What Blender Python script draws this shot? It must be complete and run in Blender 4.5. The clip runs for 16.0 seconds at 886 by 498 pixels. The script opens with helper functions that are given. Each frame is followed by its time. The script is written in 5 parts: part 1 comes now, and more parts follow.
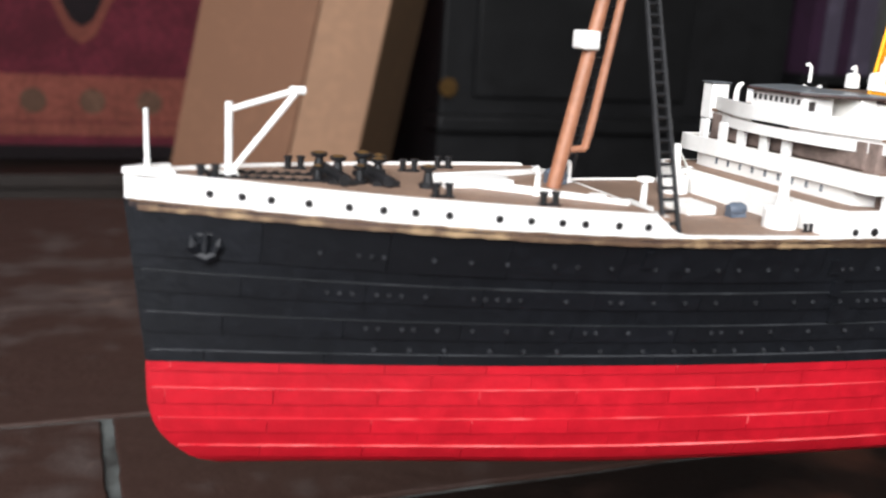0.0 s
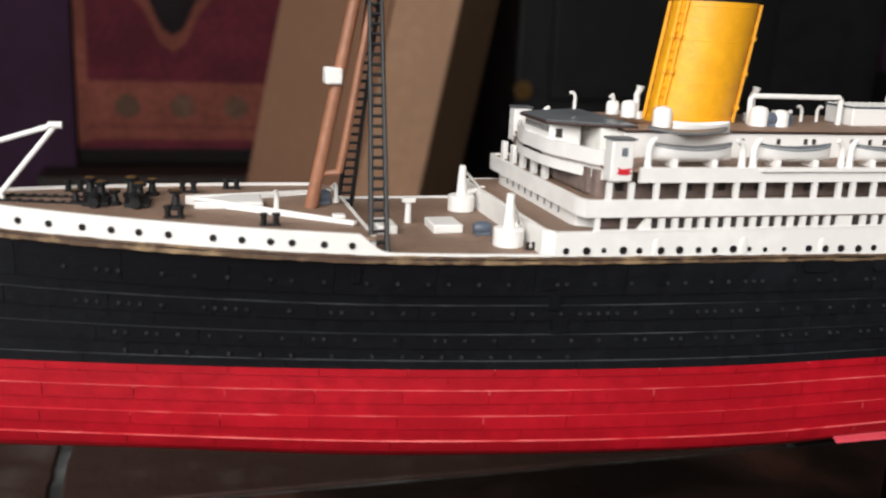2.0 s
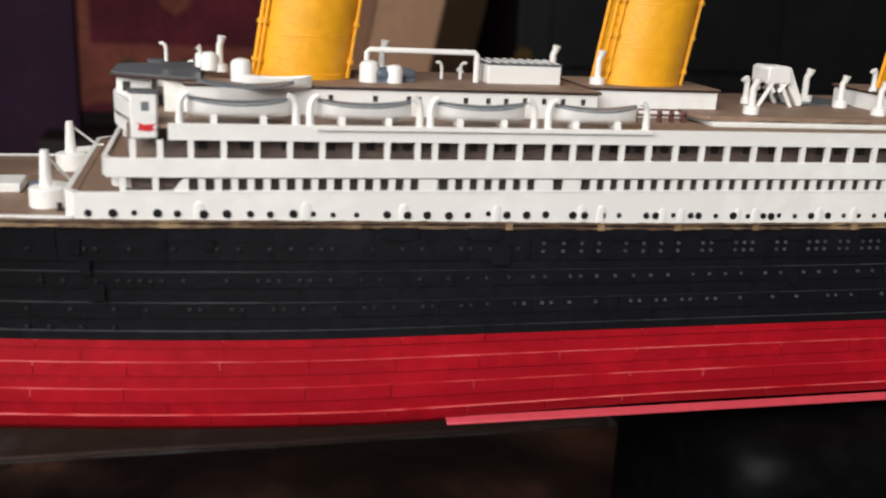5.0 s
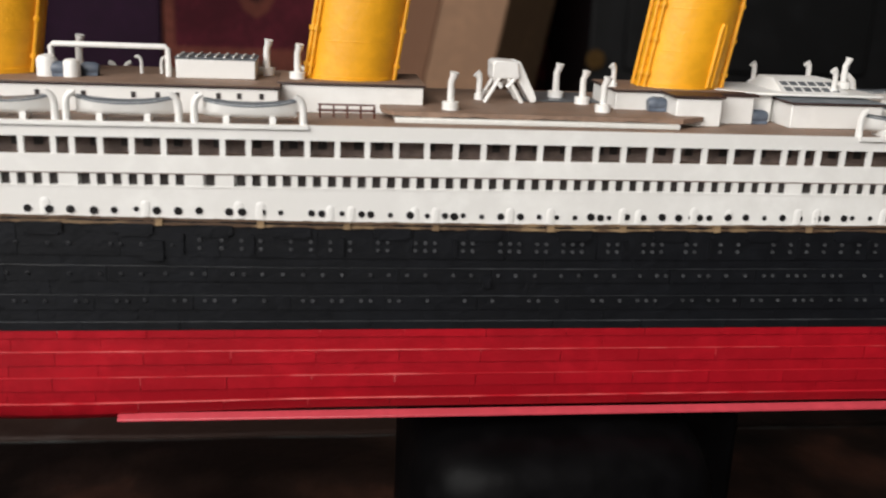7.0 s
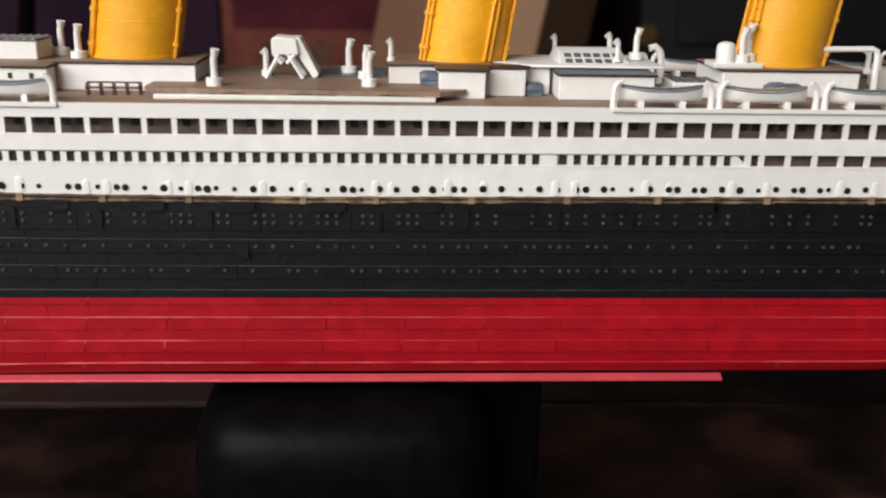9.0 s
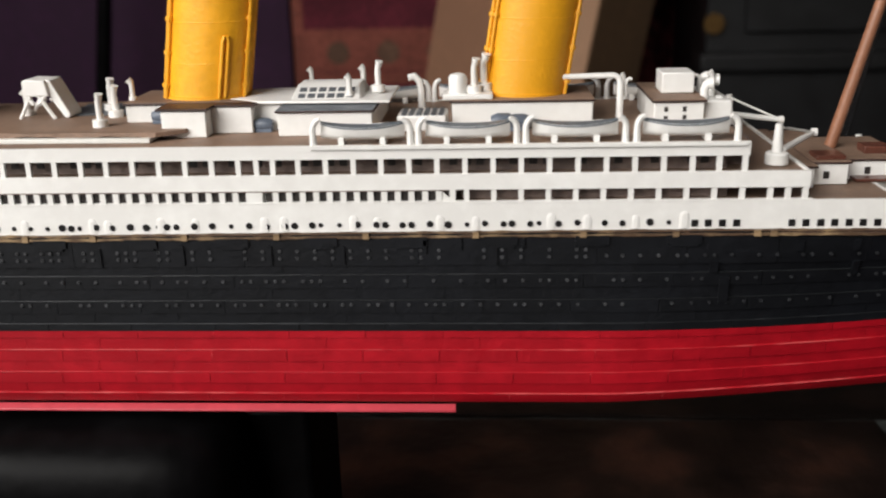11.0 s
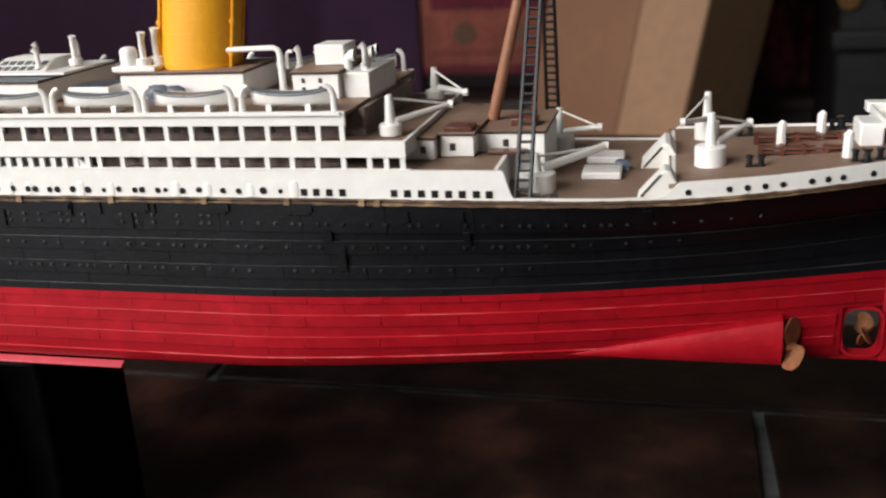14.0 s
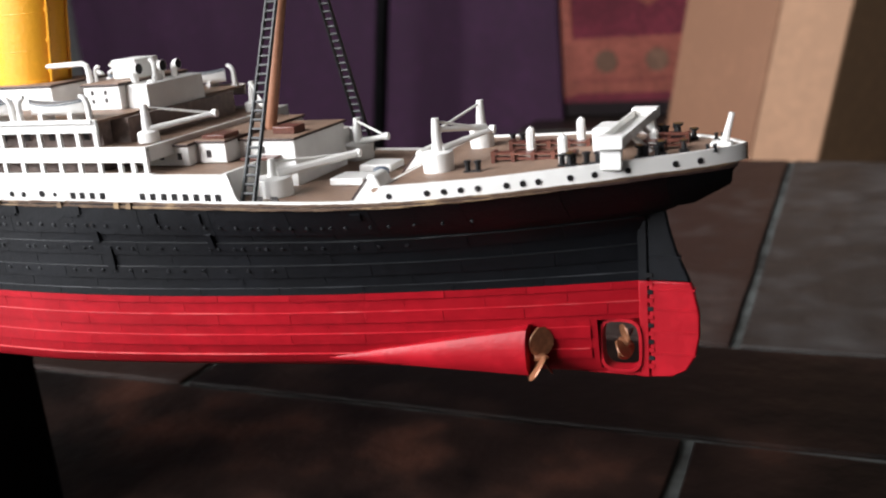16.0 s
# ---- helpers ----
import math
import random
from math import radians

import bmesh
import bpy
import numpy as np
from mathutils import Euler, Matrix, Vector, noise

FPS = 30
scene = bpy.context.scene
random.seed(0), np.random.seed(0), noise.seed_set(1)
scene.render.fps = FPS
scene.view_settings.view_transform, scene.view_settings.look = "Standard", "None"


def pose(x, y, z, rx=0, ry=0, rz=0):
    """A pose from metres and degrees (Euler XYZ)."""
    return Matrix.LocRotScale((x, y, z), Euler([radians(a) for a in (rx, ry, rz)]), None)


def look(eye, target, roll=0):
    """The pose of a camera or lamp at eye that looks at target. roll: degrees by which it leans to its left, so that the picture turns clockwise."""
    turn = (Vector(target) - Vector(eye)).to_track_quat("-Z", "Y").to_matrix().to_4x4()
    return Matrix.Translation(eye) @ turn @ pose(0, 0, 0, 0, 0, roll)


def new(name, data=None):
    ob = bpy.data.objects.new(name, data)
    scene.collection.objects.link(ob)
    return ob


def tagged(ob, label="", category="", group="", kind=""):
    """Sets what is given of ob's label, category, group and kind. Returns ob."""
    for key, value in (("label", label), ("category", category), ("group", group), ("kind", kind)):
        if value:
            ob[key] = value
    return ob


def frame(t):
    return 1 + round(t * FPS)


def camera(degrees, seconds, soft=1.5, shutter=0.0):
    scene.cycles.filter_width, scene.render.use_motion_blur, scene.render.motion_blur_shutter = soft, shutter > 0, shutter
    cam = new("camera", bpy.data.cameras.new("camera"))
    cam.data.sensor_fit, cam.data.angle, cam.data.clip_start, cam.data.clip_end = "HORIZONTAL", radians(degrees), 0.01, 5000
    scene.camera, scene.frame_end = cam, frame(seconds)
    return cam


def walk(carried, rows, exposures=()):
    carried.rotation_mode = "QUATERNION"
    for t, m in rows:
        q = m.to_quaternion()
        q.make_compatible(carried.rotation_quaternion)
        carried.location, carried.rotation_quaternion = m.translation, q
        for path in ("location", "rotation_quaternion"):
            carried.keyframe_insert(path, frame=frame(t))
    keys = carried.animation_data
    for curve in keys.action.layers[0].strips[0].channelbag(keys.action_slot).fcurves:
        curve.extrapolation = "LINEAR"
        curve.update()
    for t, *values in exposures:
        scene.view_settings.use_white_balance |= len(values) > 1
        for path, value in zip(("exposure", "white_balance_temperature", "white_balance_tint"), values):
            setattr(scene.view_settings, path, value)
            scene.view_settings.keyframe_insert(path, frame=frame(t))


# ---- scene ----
cam = camera(49.4, 16.0, soft=2.1, shutter=0.25)
PATH = [
    (0, (-0.011, -0.186, 0.096), (0.721, 1.614, -0.38), 3.6),
    (0.5, (0.011, -0.202, 0.099), (0.646, 1.631, -0.388), 3.0),
    (1, (0.023, -0.208, 0.102), (0.627, 1.634, -0.389), 2.8),
    (1.5, (0.038, -0.215, 0.104), (0.628, 1.633, -0.383), 3.0),
    (2, (0.058, -0.232, 0.109), (0.59, 1.634, -0.376), 2.6),
    (2.5, (0.078, -0.241, 0.112), (0.562, 1.637, -0.377), 2.1),
    (3, (0.09, -0.246, 0.113), (0.564, 1.633, -0.384), 2.2),
    (3.5, (0.105, -0.245, 0.113), (0.592, 1.627, -0.394), 2.6),
    (4, (0.119, -0.243, 0.113), (0.615, 1.618, -0.425), 3.2),
    (4.2, (0.129, -0.242, 0.112), (0.626, 1.616, -0.434), 3.3),
    (6.3, (0.238, -0.253, 0.108), (0.516, 1.646, -0.452), 2.8),
    (6.5, (0.25, -0.255, 0.113), (0.499, 1.64, -0.478), 2.9),
    (7, (0.273, -0.256, 0.111), (0.524, 1.649, -0.444), 2.4),
    (7.5, (0.296, -0.258, 0.11), (0.534, 1.648, -0.448), 2.0),
    (8, (0.312, -0.26, 0.108), (0.511, 1.648, -0.456), 1.7),
    (8.5, (0.332, -0.266, 0.109), (0.477, 1.641, -0.476), 1.5),
    (9, (0.352, -0.269, 0.113), (0.442, 1.637, -0.487), 1.0),
    (9.2, (0.359, -0.27, 0.112), (0.456, 1.639, -0.478), 1.1),
    (11.3, (0.464, -0.268, 0.125), (0.33, 1.626, -0.504), -1.4),
    (11.5, (0.472, -0.267, 0.125), (0.333, 1.622, -0.517), -1.3),
    (12, (0.497, -0.266, 0.123), (0.312, 1.63, -0.488), -1.6),
    (12.5, (0.524, -0.265, 0.119), (0.272, 1.612, -0.523), -1.8),
    (13, (0.543, -0.26, 0.119), (0.241, 1.612, -0.516), -1.6),
    (13.5, (0.568, -0.263, 0.119), (0.167, 1.589, -0.519), -2.9),
    (14, (0.589, -0.258, 0.118), (0.144, 1.584, -0.52), -3.0),
    (14.5, (0.617, -0.254, 0.117), (0.139, 1.578, -0.526), -3.0),
    (15, (0.636, -0.251, 0.119), (0.109, 1.577, -0.499), -2.9),
    (15.5, (0.665, -0.243, 0.109), (0.061, 1.57, -0.479), -3.4),
    (16, (0.696, -0.232, 0.106), (-0.084, 1.523, -0.45), -5.0),
]
walk(cam, [(t, look(eye, target, roll)) for t, eye, target, roll in PATH],
     exposures=[(0.0, 0.74, 6450, 10), (0.5, 0.58, 6500, 10), (1.0, 0.35, 6600, 10), (2.0, 0.06, 6800, 10), (3.5, -0.10, 6800, 10), (7.0, -0.10, 6900, 10), (9.2, -0.01, 6900, 10), (12.0, 0.20, 6950, 10),
                (14.5, 0.47, 6850, 10), (15.3, 0.78, 6750, 10), (16.0, 1.15, 6450, 10)])
cam.data.dof.use_dof = True
cam.data.dof.focus_distance = 0.262
cam.data.dof.aperture_fstop = 18.0

# ---------------------------------------------------------------- light
world = bpy.data.worlds.new("world")
scene.world = world
world.use_nodes = True
wn = world.node_tree.nodes
sky = wn.new("ShaderNodeTexSky")
sky.sky_type, sky.sun_disc = "NISHITA", False
sky.sun_elevation, sky.sun_rotation = radians(35), radians(200)
wn["Background"].inputs["Strength"].default_value = 0.10
world.node_tree.links.new(sky.outputs["Color"], wn["Background"].inputs["Color"])


def area_lamp(name, eye, target, sx, sy, watts, colour):
    d = bpy.data.lights.new(name, "AREA")
    d.shape, d.size, d.size_y, d.energy, d.color = "RECTANGLE", sx, sy, watts, colour
    ob = new(name, d)
    ob.matrix_world = look(eye, target)
    return ob


WIN_X, WIN_Z = (-1.85, 0.25), (0.35, 1.75)
area_lamp("window_daylight", (-0.80, -1.24, 1.05), (0.18, 0.0, 0.10), 2.0, 1.3, 68.0, (0.97, 0.98, 1.0))


# ---------------------------------------------------------------- materials
def material(name, colour, rough=0.5, metal=0.0, vary=0.12, scale=300.0, bump=0.0, bump_scale=900.0, coat=0.0, colour2=None, spec=0.5):
    m = bpy.data.materials.new(name)
    m.use_nodes = True
    nt = m.node_tree
    n, l = nt.nodes, nt.links
    p = n["Principled BSDF"]
    p.inputs["Roughness"].default_value = rough
    p.inputs["Metallic"].default_value = metal
    p.inputs["Coat Weight"].default_value = coat
    p.inputs["Specular IOR Level"].default_value = spec
    tc = n.new("ShaderNodeTexCoord")
    a = n.new("ShaderNodeTexNoise")
    a.inputs["Scale"].default_value, a.inputs["Detail"].default_value = scale, 6.0
    b = n.new("ShaderNodeTexNoise")
    b.inputs["Scale"].default_value, b.inputs["Detail"].default_value = scale * 0.13, 3.0
    l.new(tc.outputs["Object"], a.inputs["Vector"])
    l.new(tc.outputs["Object"], b.inputs["Vector"])
    add = n.new("ShaderNodeMath")
    add.operation = "ADD"
    l.new(a.outputs["Fac"], add.inputs[0])
    l.new(b.outputs["Fac"], add.inputs[1])
    info = n.new("ShaderNodeObjectInfo")
    add2 = n.new("ShaderNodeMath")
    add2.operation = "MULTIPLY_ADD"
    add2.inputs[1].default_value, add2.inputs[2].default_value = 0.25, -0.12
    l.new(info.outputs["Random"], add2.inputs[0])
    add3 = n.new("ShaderNodeMath")
    add3.operation = "ADD"
    l.new(add.outputs[0], add3.inputs[0])
    l.new(add2.outputs[0], add3.inputs[1])
    ramp = n.new("ShaderNodeValToRGB")
    dark = colour2 or tuple(c * (1 - vary) for c in colour)
    lite = tuple(min(1.0, c * (1 + vary * 0.6)) for c in colour)
    ramp.color_ramp.elements[0].position, ramp.color_ramp.elements[0].color = 0.72, (*dark, 1)
    ramp.color_ramp.elements[1].position, ramp.color_ramp.elements[1].color = 1.28, (*lite, 1)
    ramp.color_ramp.elements[1].position = 1.0
    half = n.new("ShaderNodeMath")
    half.operation = "MULTIPLY"
    half.inputs[1].default_value = 0.78
    l.new(add3.outputs[0], half.inputs[0])
    l.new(half.outputs[0], ramp.inputs["Fac"])
    l.new(ramp.outputs["Color"], p.inputs["Base Color"])
    rr = n.new("ShaderNodeMapRange")
    rr.inputs["To Min"].default_value, rr.inputs["To Max"].default_value = max(0.02, rough - 0.09), min(1.0, rough + 0.09)
    l.new(a.outputs["Fac"], rr.inputs["Value"])
    l.new(rr.outputs["Result"], p.inputs["Roughness"])
    if bump:
        c = n.new("ShaderNodeTexNoise")
        c.inputs["Scale"].default_value, c.inputs["Detail"].default_value = bump_scale, 4.0
        l.new(tc.outputs["Object"], c.inputs["Vector"])
        bp = n.new("ShaderNodeBump")
        bp.inputs["Strength"].default_value, bp.inputs["Distance"].default_value = bump, 0.0004
        l.new(c.outputs["Fac"], bp.inputs["Height"])
        l.new(bp.outputs["Normal"], p.inputs["Normal"])
    return m


WHITE = material("white_plastic", (0.78, 0.77, 0.74), 0.42, vary=0.06, colour2=(0.735, 0.72, 0.69), scale=200, bump=0.25, bump_scale=700, spec=0.8)
WHITE_OLD = material("white_painted", (0.74, 0.73, 0.69), 0.5, vary=0.12, scale=420, bump=0.3, bump_scale=900)
BLACK = material("black_hull_paint", (0.0034, 0.0041, 0.0059), 0.54, spec=0.29, vary=0.25, scale=350, bump=0.3, bump_scale=800)
# scuttle paints paler than the hull: light caught on the rims, put into colour
BLACK_DOT = material("highlit_black_paint", (0.056, 0.058, 0.062), 0.45, vary=0.5, scale=900)
BLACK_RIM = material("black_scuttle_paint", (0.022, 0.023, 0.026), 0.45, vary=0.5, scale=900)
RED = material("red_hull_paint", (0.36, 0.0040, 0.012), 0.46, spec=0.34, vary=0.16, scale=240, bump=0.3, bump_scale=700)
RED_LIGHT = material("bare_red_plastic", (0.52, 0.055, 0.075), 0.35, vary=0.1, scale=400)
YELLOW = material("yellow_funnel_paint", (0.80, 0.36, 0.012), 0.48, vary=0.10, scale=300, bump=0.3, bump_scale=900)
DECK = material("brown_deck_paint", (0.235, 0.150, 0.105), 0.6, vary=0.2, scale=500, bump=0.4, bump_scale=1200)
DARK_EDGE = material("dark_brown_edge", (0.045, 0.022, 0.018), 0.55, vary=0.3, scale=700)
# brown wall paint, taken darker to hold the shade behind the openings
INNER = material("shaded_brown_wall", (0.19, 0.14, 0.12), 0.6, vary=0.3, scale=500)
WINDOW = material("dark_window_paint", (0.035, 0.030, 0.028), 0.35, vary=0.3, scale=900)
PORT = material("black_port_paint", (0.012, 0.011, 0.011), 0.4, vary=0.3, scale=900, spec=0.3)
MAST = material("brown_mast_paint", (0.29, 0.125, 0.068), 0.45, vary=0.16, scale=600, bump=0.2)
GOLD_LINE = material("worn_gold_line", (0.25, 0.17, 0.092), 0.45, vary=0.5, scale=230, colour2=(0.085, 0.05, 0.03))
GREY = material("grey_paint", (0.15, 0.17, 0.19), 0.45, vary=0.2, scale=500)
BLUE_GREY = material("blue_grey_paint", (0.11, 0.135, 0.175), 0.45, vary=0.3, scale=500)
ROOF_GREY = material("dark_grey_roof", (0.10, 0.11, 0.12), 0.4, vary=0.2, scale=500)
BRONZE = material("bronze_paint", (0.30, 0.125, 0.062), 0.36, metal=0.3, vary=0.3, scale=600)
FITTING = material("black_fitting_paint", (0.012, 0.012, 0.013), 0.45, spec=0.3, vary=0.3, scale=900)
BRASS = material("brass_tip_paint", (0.30, 0.17, 0.06), 0.3, metal=0.7, vary=0.3, scale=900)
BROWN_FIT = material("brown_fitting_paint", (0.13, 0.045, 0.030), 0.3, vary=0.3, scale=900)
FLAG_RED = material("red_marking", (0.62, 0.02, 0.03), 0.5, vary=0.15, scale=900)
# edge paints lighter than the hull: highlight and some wear in one colour
SEAM_RED = material("lit_worn_red_edge", (0.56, 0.11, 0.11), 0.35, vary=0.2, scale=90, colour2=(0.40, 0.012, 0.02))
SEAM_BLACK = material("lit_worn_black_edge", (0.036, 0.038, 0.041), 0.4, vary=0.2, scale=70, colour2=(0.010, 0.011, 0.012))
STAND = material("black_plastic_stand", (0.0030, 0.0028, 0.0031), 0.42, spec=0.05, vary=0.4, scale=120, bump=0.3, bump_scale=300)


# ---------------------------------------------------------------- mesh helpers (millimetres in, metres out)
class Geo:
    def __init__(self):
        self.v, self.f = [], []

    def add(self, verts, faces):
        k = len(self.v)
        self.v += [tuple(p) for p in verts]
        self.f += [tuple(i + k for i in q) for q in faces]
        return self

    def box(self, x0, x1, y0, y1, z0, z1):
        return self.add([(x0, y0, z0), (x1, y0, z0), (x1, y1, z0), (x0, y1, z0), (x0, y0, z1), (x1, y0, z1), (x1, y1, z1), (x0, y1, z1)],
                        [(0, 3, 2, 1), (4, 5, 6, 7), (0, 1, 5, 4), (1, 2, 6, 5), (2, 3, 7, 6), (3, 0, 4, 7)])

    def tube(self, pts, radii, seg=10, cap=True):
        pts = [Vector(p) for p in pts]
        if not isinstance(radii, (list, tuple)):
            radii = [radii] * len(pts)
        rings = []
        u = None
        for i, p in enumerate(pts):
            d = (pts[min(i + 1, len(pts) - 1)] - pts[max(i - 1, 0)]).normalized()
            u = d.orthogonal().normalized() if u is None else (u - d * u.dot(d)).normalized()
            w = d.cross(u)
            rings.append([p + radii[i] * (math.cos(a) * u + math.sin(a) * w) for a in [2 * math.pi * k / seg for k in range(seg)]])
        verts = [q for r in rings for q in r]
        faces = []
        for i in range(len(pts) - 1):
            for k in range(seg):
                a, b = i * seg + k, i * seg + (k + 1) % seg
                faces.append((a, b, b + seg, a + seg))
        if cap:
            faces.append(tuple(range(seg))[::-1])
            faces.append(tuple(range((len(pts) - 1) * seg, len(pts) * seg)))
        return self.add(verts, faces)

    def cyl(self, x, y, z0, z1, r, r1=None, seg=16):
        return self.tube([(x, y, z0), (x, y, z1)], [r, r if r1 is None else r1], seg)

    def prism(self, outline, z0, z1):
        """outline: (x, y) round; z0, z1: numbers or functions of (x, y)."""
        n = len(outline)
        f0 = z0 if callable(z0) else (lambda x, y: z0)
        f1 = z1 if callable(z1) else (lambda x, y: z1)
        verts = [(x, y, f0(x, y)) for x, y in outline] + [(x, y, f1(x, y)) for x, y in outline]
        faces = [tuple(range(n))[::-1], tuple(range(n, 2 * n))] + [(i, (i + 1) % n, (i + 1) % n + n, i + n) for i in range(n)]
        return self.add(verts, faces)

    def slab(self, outline, y0, y1):
        """outline: (x, z) round, thick along y."""
        n = len(outline)
        verts = [(x, y0, z) for x, z in outline] + [(x, y1, z) for x, z in outline]
        faces = [tuple(range(n)), tuple(range(n, 2 * n))[::-1]] + [(i, i + n, (i + 1) % n + n, (i + 1) % n) for i in range(n)]
        return self.add(verts, faces)

    def dome(self, x, y, z, rx, ry, rz, seg=12, rings=5):
        verts, faces = [], []
        for j in range(rings):
            a = math.pi / 2 * j / rings
            for k in range(seg):
                t = 2 * math.pi * k / seg
                verts.append((x + rx * math.cos(a) * math.cos(t), y + ry * math.cos(a) * math.sin(t), z + rz * math.sin(a)))
        verts.append((x, y, z + rz))
        for j in range(rings - 1):
            for k in range(seg):
                a, b = j * seg + k, j * seg + (k + 1) % seg
                faces.append((a, b, b + seg, a + seg))
        top = len(verts) - 1
        faces += [((rings - 1) * seg + k, (rings - 1) * seg + (k + 1) % seg, top) for k in range(seg)]
        faces.append(tuple(range(seg))[::-1])
        return self.add(verts, faces)

    def mesh(self, name, unit=0.001, smooth=True, fix=True):
        me = bpy.data.meshes.new(name)
        me.from_pydata([(x * unit, y * unit, z * unit) for x, y, z in self.v], [], self.f)
        if fix:
            bm = bmesh.new()
            bm.from_mesh(me)
            bmesh.ops.recalc_face_normals(bm, faces=bm.faces)
            bm.to_mesh(me)
            bm.free()
        if smooth:
            me.polygons.foreach_set("use_smooth", [True] * len(me.polygons))
            me.set_sharp_from_angle(angle=radians(38))
        me.update()
        return me


def part(name, geo, mat, parent=None, label="", bevel=0.0, kind=""):
    me = geo.mesh(name) if isinstance(geo, Geo) else geo
    if not me.materials:
        me.materials.append(mat)
    ob = new(name, me)
    if parent:
        ob.parent = parent
    if bevel:
        b = ob.modifiers.new("bevel", "BEVEL")
        b.width, b.segments, b.limit_method, b.angle_limit = bevel * 0.001, 2, "ANGLE", radians(40)
    if label or kind:
        tagged(ob, label=label, kind=kind)
    return ob


def place(name, me, parent, x, y, z, rz=0.0, rx=0.0, ry=0.0, s=1.0, label=""):
    """One more object on a shared mesh, placed in millimetres."""
    ob = new(name, me)
    ob.parent = parent
    ob.matrix_local = pose(x * 0.001, y * 0.001, z * 0.001, rx, ry, rz) @ Matrix.Scale(s, 4)
    if label:
        tagged(ob, label=label)
    return ob


def curve(table):
    """Smooth interpolation through (x, value) pairs."""
    xs = [a for a, _ in table]
    vs = [b for _, b in table]

    def f(x):
        return float(np.interp(x, xs, vs))
    return f


# ---------------------------------------------------------------- the room round the table
def stone(name, c1, c2, c3, rough, scale):
    m = material(name, c1, rough, vary=0.3, scale=scale, bump=0.8, bump_scale=60, colour2=c2, spec=0.15)
    n, l = m.node_tree.nodes, m.node_tree.links
    p = n["Principled BSDF"]
    ramp = [k for k in n if k.type == "VALTORGB"][0]
    e = ramp.color_ramp.elements.new(0.86)
    e.color = (*c3, 1)
    for k in n:
        if k.type == "BUMP":
            k.inputs["Distance"].default_value = 0.002
    return m


SLATE = stone("slate_tile", (0.074, 0.069, 0.067), (0.036, 0.030, 0.027), (0.054, 0.048, 0.046), 0.5, 30)
SLATE_RED = stone("rusty_slate_tile", (0.092, 0.060, 0.048), (0.036, 0.020, 0.016), (0.055, 0.040, 0.036), 0.5, 30)
# rust-patched slate, darkened and reddened for the hull's shadow and reflection
SLATE_DARK = stone("shaded_slate_tile", (0.072, 0.029, 0.019), (0.007, 0.0042, 0.0034), (0.024, 0.0125, 0.0095), 0.5, 22)
GROUT = material("grey_grout", (0.066, 0.072, 0.069), 0.9, vary=0.7, scale=60, colour2=(0.016, 0.015, 0.013))
WALL = material("room_wall", (0.34, 0.33, 0.32), 0.8, vary=0.15, scale=6)
FLOOR = material("dark_floor", (0.035, 0.022, 0.016), 0.5, vary=0.3, scale=12)
PURPLE = material("purple_cloth", (0.052, 0.017, 0.048), 0.9, vary=0.22, scale=25, bump=0.6, bump_scale=400)
# one cardboard in three tones: side panel as lit, flap and back as shaded
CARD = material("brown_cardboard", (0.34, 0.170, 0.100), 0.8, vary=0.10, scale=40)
CARD_LIT = material("lit_cardboard", (0.46, 0.262, 0.158), 0.8, vary=0.10, scale=40)
CARD_SHADED = material("shaded_cardboard", (0.165, 0.092, 0.045), 0.8, vary=0.14, scale=40)
RUG_RED = material("dark_red_wool", (0.15, 0.020, 0.034), 0.95, vary=0.35, scale=60, bump=0.5, bump_scale=300)
RUG_BAND = material("faded_red_wool", (0.30, 0.085, 0.060), 0.95, vary=0.3, scale=60, bump=0.5, bump_scale=300)
DRAPE = material("dark_red_mottled_cloth", (0.20, 0.038, 0.045), 0.95, vary=0.6, scale=34, colour2=(0.050, 0.017, 0.016), bump=0.5, bump_scale=300)
RUG_CREAM = material("cream_wool", (0.42, 0.33, 0.24), 0.95, vary=0.25, scale=60)
RUG_GREEN = material("olive_wool", (0.19, 0.10, 0.065), 0.95, vary=0.3, scale=60)
RUG_DARK = material("black_wool", (0.018, 0.010, 0.012), 0.95, vary=0.3, scale=60)
STOVE = material("black_iron", (0.009, 0.009, 0.010), 0.55, vary=0.4, scale=25, bump=0.4, bump_scale=120)
BOOK = material("grey_violet_spine", (0.16, 0.13, 0.19), 0.6, vary=0.3, scale=20)


def rbox(name, x0, x1, y0, y1, z0, z1, mat, parent=None, label="", bevel=0.0):
    return part(name, Geo().box(x0 * 1000, x1 * 1000, y0 * 1000, y1 * 1000, z0 * 1000, z1 * 1000), mat, parent, label, bevel)


TABLE_Z, FLOOR_Z, CEIL_Z = -0.100, -0.84, 2.10
RX0, RX1, RY0, RY1 = -2.4, 3.2, -1.28, 3.4
tagged(rbox("floor", RX0, RX1, RY0, RY1, FLOOR_Z - 0.1, FLOOR_Z, FLOOR), "dark floor far below the table", "floor", kind="structure")
tagged(rbox("ceiling", RX0, RX1, RY0, RY1, CEIL_Z, CEIL_Z + 0.1, WALL), "plain dim ceiling", "ceiling", kind="structure")
tagged(rbox("wall_north", RX0, RX1, RY1, RY1 + 0.1, FLOOR_Z, CEIL_Z, WALL), "dim back wall", "wall", kind="structure")
tagged(rbox("wall_west", RX0 - 0.1, RX0, RY0, RY1, FLOOR_Z, CEIL_Z, WALL), "dim side wall", "wall", kind="structure")
tagged(rbox("wall_east", RX1, RX1 + 0.1, RY0, RY1, FLOOR_Z, CEIL_Z, WALL), "dim side wall", "wall", kind="structure")
south = Geo()
